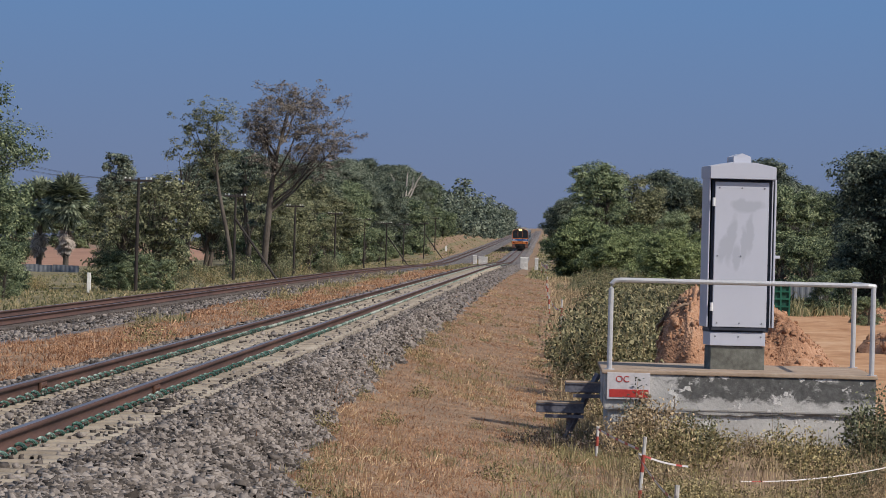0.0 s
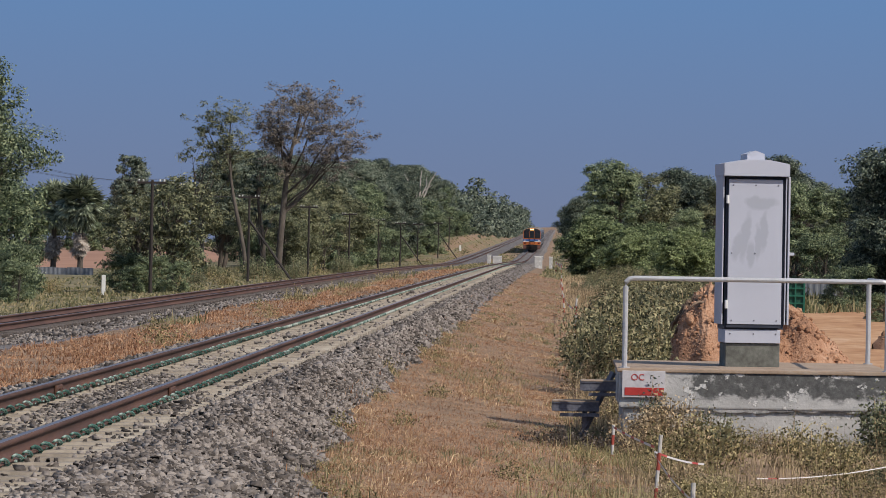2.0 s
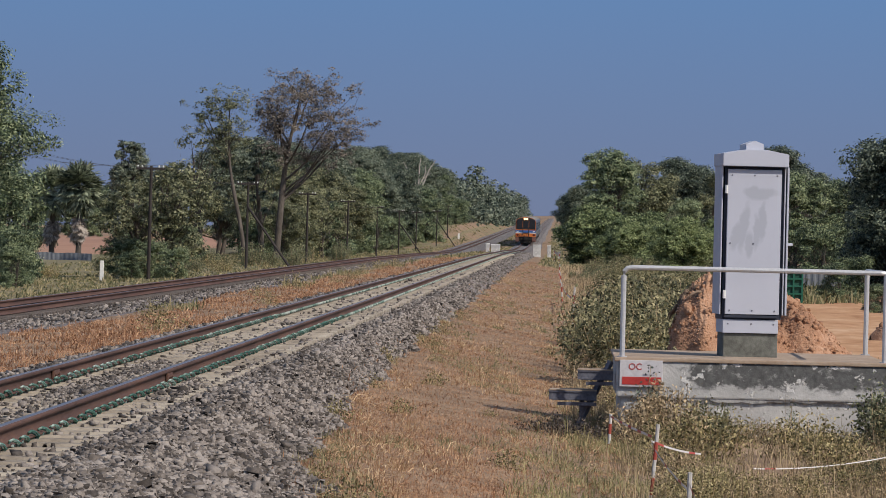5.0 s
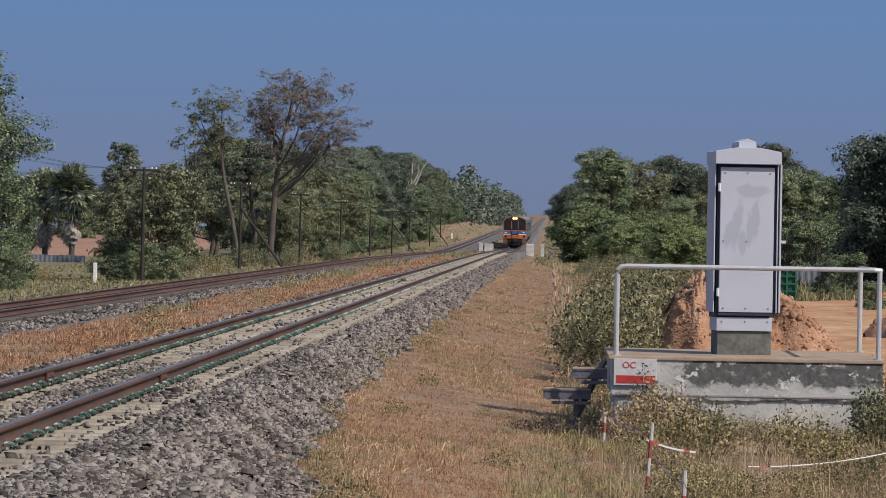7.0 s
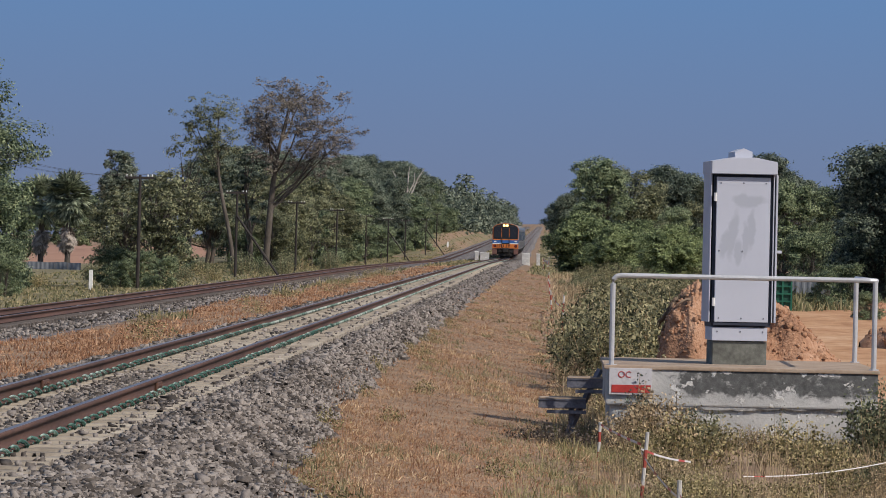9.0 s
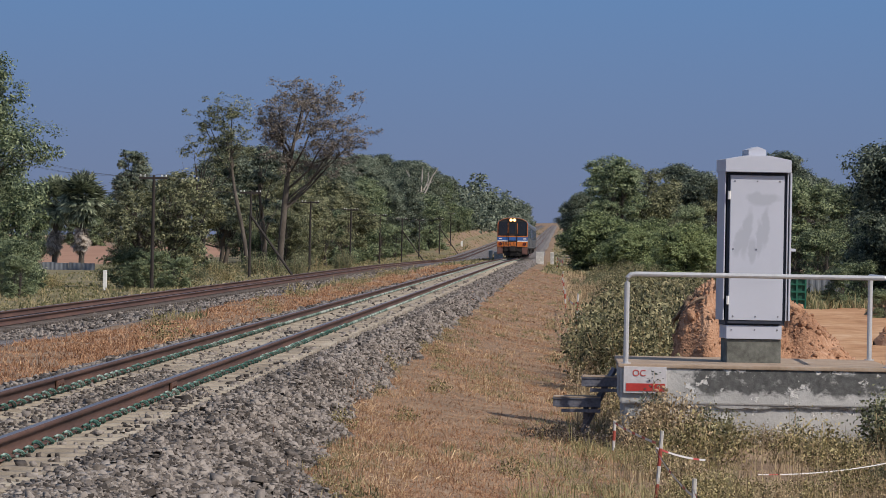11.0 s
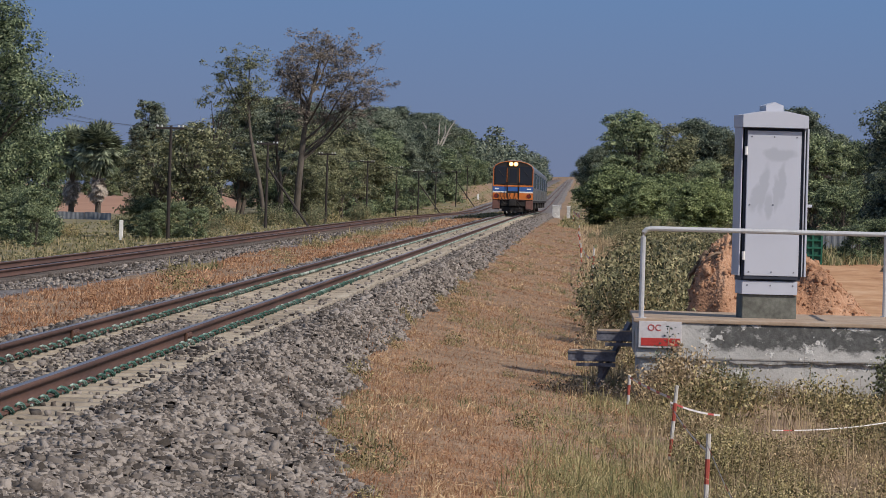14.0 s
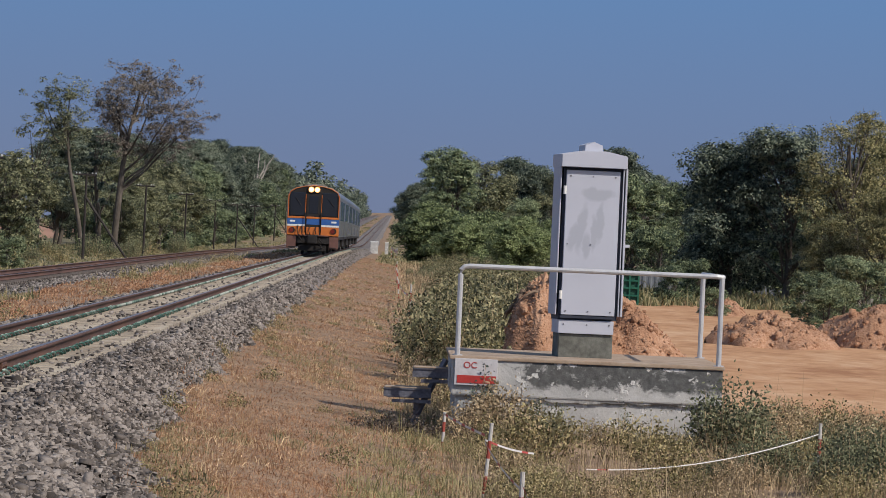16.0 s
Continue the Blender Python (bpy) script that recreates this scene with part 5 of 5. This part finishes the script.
def tape(a, b, sag, n=14, w=.017, every=5, label="red-and-white striped barrier tape tied between stakes"):
    t = empty("barrier_tape", label=label, category="tape")
    a, b = Vector(a), Vector(b)
    P = [a.lerp(b, s) - Vector((0, 0, 4 * sag * s * (1 - s))) for s in np.linspace(0, 1, n + 1)]
    for k in range(n):
        bm = bmesh.new()
        u = Vector((0, .004, w * .5))
        q = [P[k] - u, P[k + 1] - u, P[k + 1] + u, P[k] + u]
        vs = [bm.verts.new(v) for v in q] + [bm.verts.new(v + Vector((0, .003, 0))) for v in q]
        for f in ((0, 1, 2, 3), (7, 6, 5, 4), (0, 4, 5, 1), (2, 6, 7, 3)):
            bm.faces.new([vs[i] for i in f])
        part("strip", bm, M["tape_red"] if k % (3 if w > .04 else every) == 1 else M["tape_white"], t)


tape((.60, 48.2, -.60), (.86, 38.9, -.40), .01, 14, .022, 3)
tape((.86, 38.9, -.44), (1.35, 40.5, -.62), .02, 8)
tape((.86, 38.9, -.46), (.92, 30.2, -.36), .03)
tape((.92, 30.2, -.30), (1.065, 25.4, -.60), .03, 14, .014)
tape((.70, 44.0, -.56), (.70, 44.0, -.86), 0, 5, .02, 2, "loose hanging end of red-and-white barrier tape")
tape((.80, 25.3, -.62), (.99, 25.2, -.50), .03, 9, .10, 5, "crumpled bundle of red-and-white barrier tape")
tape((.72, 25.6, -.75), (.80, 25.3, -.60), .01, 5, .05, 5, "loose end of red-and-white barrier tape")
tape((1.9, 42, -.82), (4.27, 43.9, -.47), .11, 22, .009, 40)
tape((.42, 113, -.25), (.20, 150, -.4), .1, 8, .05)
tape((.72, 70, -.6), (.42, 113, -.25), .12, 12, .04)
for k, (x, y, h) in enumerate(((-0.35, 395, .9), (0.25, 388, 1.0), (0.05, 402, .9), (-0.25, 410, .8))):    # crossing_tapes
    barrier_post(x, y, h, 6 * (-1) ** k, 0, 5)
tape((-0.35, 395, -.1), (0.25, 388, -.25), .15, 9, .16)
tape((0.25, 388, -.1), (0.05, 402, -.3), .2, 9, .16)
tape((-0.25, 410, -.2), (0.30, 392, -.5), .15, 9, .16)

st = empty("dry_branch", at(4.35, 63), label="dry forked stick standing in the dirt", category="branch")
part("stem", tubed([(0, 0, -.1), (.05, 0, .25), (.16, 0, .55)], [.02, .014, .005], 6), M["bark"], st)
part("fork", tubed([(.05, 0, .2), (-.02, 0, .42)], [.012, .004], 5), M["bark"], st)


# ---- grass and weeds ----
def blades(name, count, xr, yr, h, width, mat, label, keep=None, seed=1, lean=.45, lift=None, clump=.0):
    """Loose upright blades, each one bent triangle pair, thinning out with distance."""
    rng = np.random.default_rng(seed)
    u = rng.random(count)
    y = 1 / (1 / yr[0] + u * (1 / yr[1] - 1 / yr[0]))
    x = rng.uniform(xr[0], xr[1], count)
    if clump:
        k = max(1, count // 14)
        i = rng.integers(0, k, count)
        x, y = x[i] + rng.normal(0, clump, count), y[i] + rng.normal(0, clump * 1.5, count)
    if keep is not None:
        ok = keep(x, y, rng)
        x, y = x[ok], y[ok]
    n = len(x)
    z = land(x, y) if lift is None else lift(x, y)
    f = np.maximum(1, y / 55)
    hh = h * rng.lognormal(0, .35, n)
    a = rng.uniform(0, 6.28, n)
    ln = rng.normal(0, lean, n) * hh
    w = width * f * rng.uniform(.6, 1.4, n)
    b = np.stack([x, y, z - .02], 1)
    d = np.stack([np.cos(a), np.sin(a), np.zeros(n)], 1)
    a2 = rng.uniform(0, 6.28, n)
    s = np.stack([np.cos(a2), np.sin(a2) * .4, np.sin(a2 * 3) * .5], 1) * w[:, None]
    up = np.array([0, 0, 1.0])
    m = b + d * (ln * .35)[:, None] + up * (hh * .55)[:, None]
    t = b + d * ln[:, None] + up * hh[:, None] * np.clip(1 - .3 * np.abs(ln / hh)[:, None], .3, 1)
    V = np.stack([b - s, b + s, m + s * .7, t, m - s * .7], 1).reshape(-1, 3)
    i = np.arange(n)[:, None] * 5
    F = np.concatenate([i + np.array([[0, 1, 2]]), i + np.array([[0, 2, 4]]), i + np.array([[4, 2, 3]])])
    me = raw_mesh(name, V, F)
    tagged(finish(name, me, M[mat]), label, "grass", kind="stuff")


def wav(x, y):
    return np.sin(x * 1.9 + y * .23) + np.sin(y * .41 - x * .8) + .6 * np.sin(x * 4.1 + y * .9)


blades("dry_grass", 240000, (-2.75, 0.75), (20.5, 330), .048, .0036, "grass_dry", "short dry orange-brown grass along the path",
       lambda x, y, r: (x > toe(y) - .1) & (r.random(len(x)) < np.clip(.75 + .25 * wav(x, y), .45, 1)), 2, 1.3)
blades("green_grass", 74000, (-.75, 1.7), (21, 62), .12, .0038, "grass_green", "tufts of yellowish-green grass",
       lambda x, y, r: (r.random(len(x)) < np.clip((x + .75 - .02 * (y - 25)) / .7, 0, 1)) & (r.random(len(x)) < .55 + .3 * wav(x, y)), 3, .8, None, .07)
blades("dry_grass_between", 75000, (-9.4, -5.55), (38, 420), .075, .006, "grass_dry", "dry orange-brown grass between the two tracks",
       lambda x, y, r: (x > -8.3 - .4 * np.sin(y * .12)) & (r.random(len(x)) < .75 + .2 * wav(x, y * .5)), 4, 1.1, None, .1)
blades("green_weeds_between", 7000, (-9.2, -7.4), (90, 300), .17, .008, "verge", "patches of green weeds between the two tracks",
       lambda x, y, r: wav(x * .3, y * .35) > .9, 5, .6)
blades("verge_grass", 60000, (-30, -14.3), (84, 700), .14, .010, "verge", "yellow-green grass verge beyond the second track",
       lambda x, y, r: r.random(len(x)) < .8, 6, .9, None, .2)
blades("brush", 23000, (.3, 4.6), (21, 51), .24, .0035, "weed", "tangle of dry brown weeds and stalks",
       lambda x, y, r: (x > .75 + .25 * np.sin(y * .8)) & (r.random(len(x)) < .8), 7, .5, None, .12)
blades("brush_far", 45000, (.2, 6.0), (53, 330), .26, .0045, "weed", "dry brown weeds along the path",
       lambda x, y, r: (x > .25 + .2 * np.sin(y * .3)) & ((x < 1.7) | (y > 170) | (y < 58) & (x > 4.0)) & (r.random(len(x)) < .9), 8, .5, None, .15)
blades("lot_edge_grass", 26000, (4.2, 14), (40, 58), .2, .005, "verge", "dry weeds along the edge of the dirt lot", None, 9, .5, None, .12)
blades("lot_far_grass", 26000, (5, 32), (164, 215), .3, .012, "verge", "green scrub behind the dirt lot", None, 10, .5, None, .2)


blades("far_verge", 60000, (-34, 14), (300, 1900), .16, .008, "verge", "dull dry grass along the far stretch of the line",
       lambda x, y, r: ((x > -1.3) | (x < -14.3) | ((x > -8.4) & (x < -5.6))) & (r.random(len(x)) < .9), 11, .9, None, .3)


blades("straw_tufts", 44000, (-2.5, 0.9), (21, 200), .085, .004, "straw", "tufts of pale straw along the path",
       lambda x, y, r: (x > toe(y)) & (wav(x * 1.3 + 2, y * .8) > .3), 12, 1.2, None, .05)    # dry_tufts


blades("path_weeds", 64000, (-2.6, 1.0), (21, 300), .07, .004, "verge", "low dusty weeds in patches along the path",
       lambda x, y, r: (x > toe(y) - .12) & (wav(x * 1.1 + 4, y * .55 + 1) + .5 * wav(x * 2.3, y * 1.7) > .55), 13, 1.1, None, .06)


blades("creeping_grass", 16000, (-3.0, -1.1), (21, 260), .06, .0036, "grass_dry", "thin dry grass creeping up the ballast shoulder",
       lambda x, y, r: (x < toe(y) + .05) & (r.random(len(x)) < np.clip(1 + (x - toe(y)) / .55, 0, 1) ** 1.6), 14, 1.1, lambda x, y: near_bed(x, y) + grade(y) + .02, .05)


def thickets():
    g = bush(71, .5, .62, "leaf_weed", "dusty olive-green weed bush beside the platform", .022, 2600, 34)
    h = bush(72, .5, .75, "weed", "dry brown weed bush", .022, 1800, 34, "weed")
    i = bush(73, .45, .8, "leaf_olive", "green leafy bush beside the platform", .022, 4400, 30)
    put(g, 1.5, 46.0)
    put(h, 1.15, 49.5)
    put(i, 3.95, 50.3, 0, 1.15)
    rng = random.Random(5)
    for k in range(52):
        x, y = rng.uniform(1.05, 4.6), rng.uniform(23, 50.8)
        o = rng.choice((g, g, h, h, i)) if y > 40 else rng.choice((g, h, h))
        again(o, x, y, rng.uniform(0, 360), rng.uniform(.4, .9) * (.65 if y < 44 else 1))
    for k in range(56):                      # thick weeds in the foreground
        again(rng.choice((g, g, g, h)), rng.uniform(1.12, 3.4), rng.uniform(21.5, 42), rng.uniform(0, 360), rng.uniform(.38, .7))
    for k in range(26):                      # dense weeds before the tape
        again(rng.choice((g, h, g)), rng.uniform(1.5, 3.9), rng.uniform(24, 35), rng.uniform(0, 360), rng.uniform(.35, .6), "olive-green leafy weed in the brush")
    for k in range(14):                      # along the foot of the platform
        again(rng.choice((g, h)), .9 + .21 * k, 51.1 + rng.uniform(-.7, .1), rng.uniform(0, 360), rng.uniform(.3, .55))
    for k in range(74):
        again(rng.choice((g, h, h, i)), rng.uniform(4.2, 8.0), rng.uniform(40, 57), rng.uniform(0, 360), rng.uniform(.5, .9))
    # scrub between the path and the platform
    for k in range(34):
        y = 56 + 5.6 * k + rng.uniform(-1, 1)
        x = rng.uniform(.55, 1.9) + (0 if y < 90 else rng.uniform(0, 2))
        again(rng.choice((g, h, h, i)), x, y, rng.uniform(0, 360), rng.uniform(.7, 1.3) * (1 if x > .9 else .7))
    for k in range(14):                      # thin dry weeds at the edge of the path
        again(rng.choice((g, h, h)), rng.uniform(.4, 1.0), 57 + 4 * k, rng.uniform(0, 360), rng.uniform(.6, 1.1))
    tiny = bush(75, .5, .55, "leaf_weed", "small dusty weed at the edge of the ballast", .03, 500, 18)
    put(tiny, -1.5, 33, 0, .5)
    for k in range(32):
        y = 22 + 3.4 * k
        again(tiny, float(toe(y)) + rng.uniform(-.15, .5) if k % 3 else rng.uniform(-.9, .6), y + rng.uniform(-1, 1), rng.uniform(0, 360), rng.uniform(.2, .5))
    for k in range(12):                      # weeds between the tracks
        again(tiny, rng.uniform(-8.3, -6.2), 70 + 14 * k, rng.uniform(0, 360), rng.uniform(.5, .9))
    for k in range(30):                      # verge bushes beyond the second track
        again(rng.choice((tiny, g, i)), rng.uniform(-24, -15.5), rng.uniform(196, 330), rng.uniform(0, 360), rng.uniform(.8, 1.9), "low scrubby bush in the grass verge")
    for x, y, s in ((.98, 51.35, .7), (1.16, 51.3, .95), (1.24, 51.2, 1.0), (1.05, 51.4, .7)):
        again(h, x, y, 60 * s, s)
    vine = bush(79, .12, .95, "leaf_dark", "thin dark-leaved creeper against the platform", .022, 260, 7)
    put(vine, 1.08, 51.5)
    again(vine, 1.16, 51.45, 70, .9)
    again(vine, 2.75, 51.4, 70, .6)
    heapy = bush(80, .5, .24, "brush_dark", "pile of dark dead brushwood in the grass", .02, 1500, 60, "brush_dark", name="brush_pile")
    put(heapy, .35, 50.2)
    for x, y, s in ((-.1, 50.1, .7), (.7, 50.9, .9), (.1, 51.0, .8), (1.72, 62.4, 1.1), (2.0, 62.2, .9), (1.45, 62, .8)):
        again(heapy, x, y, 50 * x, s)
    bare = bush(81, .9, 1.7, "leaf_olive", "grey leafless shrub of thin twigs", .04, 260, 46, "bark_pale")
    put(bare, 17.6, 166)
    again(bare, 16.1, 168, 120, .8)
    again(bare, 19.0, 160, 240, .9)
    big = bush(74, 1.0, 1.55, "leaf_shrub", "tall olive-green shrub with brown stems behind the platform", .036, 6500, 44)
    put(big, 1.25, 69, 0, 1.05)
    for x, y, s in ((1.35, 75, 1.1), (1.85, 72, .95), (1.0, 78, .8), (1.75, 84, 1.1), (1.5, 92, 1.0), (2.6, 80, 1.1), (2.4, 100, .85), (1.9, 106, .75), (1.35, 61, .6), (2.6, 110, .8), (1.75, 120, .75), (3.3, 130, .85), (2.2, 140, .8),
                    (3, 155, .9), (4, 170, .9), (2.4, 185, .8), (3.2, 210, .9), (4.5, 230, .9), (2.3, 250, .8), (3.8, 260, .9), (6, 200, .8), (8, 215, 1.0), (3.4, 118, .8), (4.0, 145, .8)):
        again(big, x, y, rng.uniform(0, 360), s)


thickets()


# ---- the train ----
M["orange"] = material("orange_paint", [(0.50, 0.135, 0.03), (0.62, 0.19, 0.045)], 3, .45)
M["skirt"] = material("dirty_red_skirt", [(0.10, 0.055, 0.045), (0.20, 0.095, 0.075)], 3, .6)
M["blue"] = material("blue_paint", [(0.03, 0.09, 0.28), (0.05, 0.14, 0.38)], 3, .45)
M["carside"] = material("stainless_side", [(0.15, 0.15, 0.16), (0.25, 0.25, 0.255)], 1.5, .35, metal=.6, stretch=(1, .3, 2))
M["roofgrey"] = material("dusty_roof", [(0.16, 0.14, 0.12), (0.27, 0.25, 0.22)], 1.5, .8)
M["glass"] = material("dark_glass", [(0.012, 0.014, 0.018), (0.02, 0.022, 0.028)], 1, .08, spec=.6)
# blue base colour holds both the glass tint and some reflected sky
M["side_glass"] = material("tinted_side_glass", [(0.03, 0.06, 0.12), (0.05, 0.09, 0.17)], 1, .12, spec=.8)
M["black"] = material("black_underframe", [(0.012, 0.011, 0.011), (0.035, 0.03, 0.028)], 4, .8)
M["lamp"] = glow("lit_headlight", (1.0, 0.68, 0.30), 3.0)
# added emitter that paints the orange glare around each headlight
M["lamp_surround"] = glow("headlight_glare", (1.0, 0.45, 0.12), 1.0)
M["lens"] = material("red_lens", [(0.12, 0.02, 0.015), (0.2, 0.03, 0.02)], 6, .2)
HW, ROOF = 1.32, 3.50


def car_profile():
    return [(-HW, 0.92), (HW, 0.92), (HW + .02, 1.8), (HW, 2.95), (HW - .09, 3.18), (HW - .40, 3.36), (HW - .85, 3.46), (0, ROOF),
            (-HW + .85, 3.46), (-HW + .40, 3.36), (-HW + .09, 3.18), (-HW, 2.95), (-HW - .02, 1.8)]


def railcar(front, length=20.4):
    c = empty("railcar", label=("orange and blue fronted diesel railcar with lit headlights" if front else "silver diesel railcar coupled behind"), category="train", group="cars of the train")
    prof = car_profile()
    n = len(prof)
    bm = bmesh.new()
    rings = [[bm.verts.new((x * k, y, 0.92 + (z - .92) * (1 - (1 - k) * .5))) for x, z in prof] for y, k in ((0.0, .975), (.12, 1.0), (length, 1.0))]
    for a, b in zip(rings, rings[1:]):
        for k in range(n):
            f = bm.faces.new((a[k], b[k], b[(k + 1) % n], a[(k + 1) % n]))
            f.material_index = 1 if 4 <= k <= 9 else 0
    bm.faces.new(rings[0]).material_index = 2
    bm.faces.new(rings[-1][::-1])
    bmesh.ops.recalc_face_normals(bm, faces=bm.faces)
    part("body", bm, [M["carside"], M["roofgrey"], M["black" if front else "carside"]], c)
    for side in (-1, 1):
        s = HW + .015
        for k in range(7):
            y0 = 2.9 + 2.35 * k
            part("window", boxed(side * s - .012, side * s + .012, y0, y0 + 1.75, 1.75, 2.75, .01), M["side_glass"], c)
        for y0 in (1.0, length - 1.9):
            part("door", boxed(side * s - .015, side * s + .015, y0, y0 + .85, 1.0, 2.8, .01), M["carside"], c)
        part("stripe", boxed(side * s - .01, side * s + .016, .2, length - .1, 1.62, 1.70), M["carside"], c)
        part("side_sill", boxed(side * (HW - .05) - .05, side * (HW - .05) + .05, .15, length - .1, .78, .94), M["black"], c)
    for yb in (3.0, length - 3.0):
        b = boxed(-.95, .95, yb - 1.5, yb + 1.5, .42, .72, .03)
        bogie = part("bogie", b, M["black"], c)
        for yw in (-1.0, 1.0):
            for sx in (-.535, .535):
                part("wheel", tubed([(sx - .05, yb + yw, .40), (sx + .05, yb + yw, .40)], .40, 18), M["black"], bogie)
    for k in range(5):
        y0 = 5.4 + 2.0 * k
        part("underfloor_box", boxed(-1.2, 1.2, y0, y0 + 1.5, .35, .9, .03), M["black"], c)
    for k in range(3):
        part("roof_vent", boxed(-.45, .45, 4 + 5 * k, 5.4 + 5 * k, ROOF - .08, ROOF + .08, .03), M["roofgrey"], c)
    if not front:
        part("gangway", boxed(-.5, .5, -.5, .02, 1.0, 3.0, .04), M["black"], c)
        return c
    y = -.012
    # orange front: frame bars, corner pillars, lower panels
    for x0, x1, z0, z1 in ((-1.30, -1.25, 1.8, 3.0), (1.25, 1.30, 1.8, 3.0), (-.42, -.385, 1.8, 3.02), (.385, .42, 1.8, 3.02), (-1.25, -.40, 1.80, 1.90), (.40, 1.25, 1.80, 1.90), (-1.31, -.40, .96, 1.40), (.40, 1.31, .96, 1.40)):
        part("front_panel", boxed(x0, x1, y - .03, .02, z0, z1, .012), M["orange"], c)
    arch = [(x * .965, z - .035) for x, z in car_profile()[3:12]]
    part("roof_edge", tubed([(x, y, z) for x, z in arch], .024, 6), M["orange"], c, "orange rim round the front roofline")
    for x0, x1 in ((-1.31, -.40), (.40, 1.31)):
        part("blue_band", boxed(x0, x1, y - .03, .02, 1.50, 1.79, .01), M["blue"], c)
        part("white_stripe", boxed(x0, x1, y - .033, .02, 1.405, 1.495, .008), M["white"], c)
    for x0, x1 in ((-1.21, -.42), (.42, 1.21)):
        part("windscreen", boxed(x0, x1, y - .02, .02, 1.93, 3.12, .03), M["glass"], c)
        part("wiper", tubed([((x0 + x1) / 2 - .1, y - .04, 2.85), ((x0 + x1) / 2 + .2, y - .04, 2.45)], .014, 5), M["black"], c)
        for zz in (1.655,):
            part("lettering_bar", boxed(x0 + (.04 if x0 < 0 else .5), x0 + (.30 if x0 < 0 else .76), y - .036, 0, zz - .045, zz + .045), M["white"], c)
    part("gangway_door", boxed(-.36, .36, y - .05, .02, .98, 3.05, .02), M["black"], c, "dark end door between the windscreens")
    part("door_window", boxed(-.24, .24, y - .056, 0, 2.05, 2.95, .02), M["glass"], c)
    part("door_panel", boxed(-.33, .33, y - .058, 0, 1.0, 1.38, .015), M["orange"], c)
    part("door_band", boxed(-.33, .33, y - .058, 0, 1.50, 1.79, .015), M["blue"], c)
    part("door_sill", boxed(-.36, .36, y - .06, 0, 1.80, 1.90, .015), M["orange"], c)
    for x in (-.40, .40):
        part("grab_rail", tubed([(x, y - .03, 1.15), (x, y - .12, 1.2), (x, y - .12, 2.05), (x, y - .03, 2.1)], .02, 6), M["black"], c)
    for x in (-.75, -.55, .16, -.16):
        part("hose", tubed([(x, y - .06, 1.45), (x - .03, y - .14, 1.2), (x + .02, y - .14, 1.0), (x + .12, y - .06, .92)], .022, 6), M["black"], c)
    for x in (-1.1, 1.0):
        part("tail_lamp", tubed([(x, y - .07, 1.2), (x, y, 1.2)], .115, 14), M["lens"], c)
    box_ = part("headlight_box", boxed(-.34, .34, y - .06, .06, 3.1, 3.42, .05), M["black"], c)
    for x in (-.15, .15):
        part("glare_disc", tubed([(x, y - .07, 3.27), (x, y - .045, 3.27)], .145, 16), M["lamp_surround"], box_, "glowing orange disc painted as headlight glare")
        part("headlight", tubed([(x, y - .075, 3.27), (x, y - .05, 3.27)], .11, 16), M["lamp"], box_, "glowing headlight")
    for s in (-1, 1):
        a, b = sorted((s * 1.31, s * .84))
        part("skirt", boxed(a, b, y + .01, .3, .30, .95, .03), M["skirt"], c)
    for s in (-1, 1):
        part("lamp_surround", tubed([(s * 1.05, y - .05, 1.2), (s * 1.05, y - .01, 1.2)], .15, 14), M["black"], c)
        part("step", boxed(*sorted((s * .86, s * 1.2)), -.06, .1, .34, .38, .008), M["black"], c)
        # thin black strips painted as shade along the windscreen's inner edge
        part("pillar_shade", boxed(*sorted((s * .425, s * .445)), y - .034, .01, 1.92, 3.02, .004), M["black"], c)
    part("kick_plate", boxed(-.80, .80, y - .045, .02, .93, .985, .01), M["skirt"], c)
    part("buffer_beam", boxed(-.84, .84, .02, .25, .55, .95, .02), M["black"], c)
    cp = part("coupler", boxed(-.16, .16, -.55, .1, .62, .92, .04), M["black"], c)
    part("knuckle", boxed(-.24, .24, -.72, -.52, .55, .98, .06), M["black"], cp)
    part("snowplough", boxed(-.7, .7, .1, .2, .18, .5, .02), M["black"], c)
    for x0, x1, zz in ((-.7, -.3, .9), (.3, .7, .85), (.35, .6, .6)):
        part("air_hose", tubed([(x0, -.05, zz), ((x0 + x1) / 2, -.2, zz - .25), (x1, -.05, zz - .3)], .03, 6), M["black"], c)
    return c


cars = [railcar(True)] + [railcar(False) for _ in range(5)]
TRAIN_END, SPEED = 224.0, 32.0


def motions():
    for k, car in enumerate(cars):
        rows = []
        for t in np.arange(0, 16.01, 0.5):
            y = TRAIN_END + SPEED * (16 - t) + 21.0 * k
            slope = math.degrees(math.atan2(float(grade(y + 18) - grade(y + 2)), 16))
            rows.append((float(t), pose(NEAR_X, y, float(grade(y)), slope, 0, 0)))
        walk(car, rows)


motions()
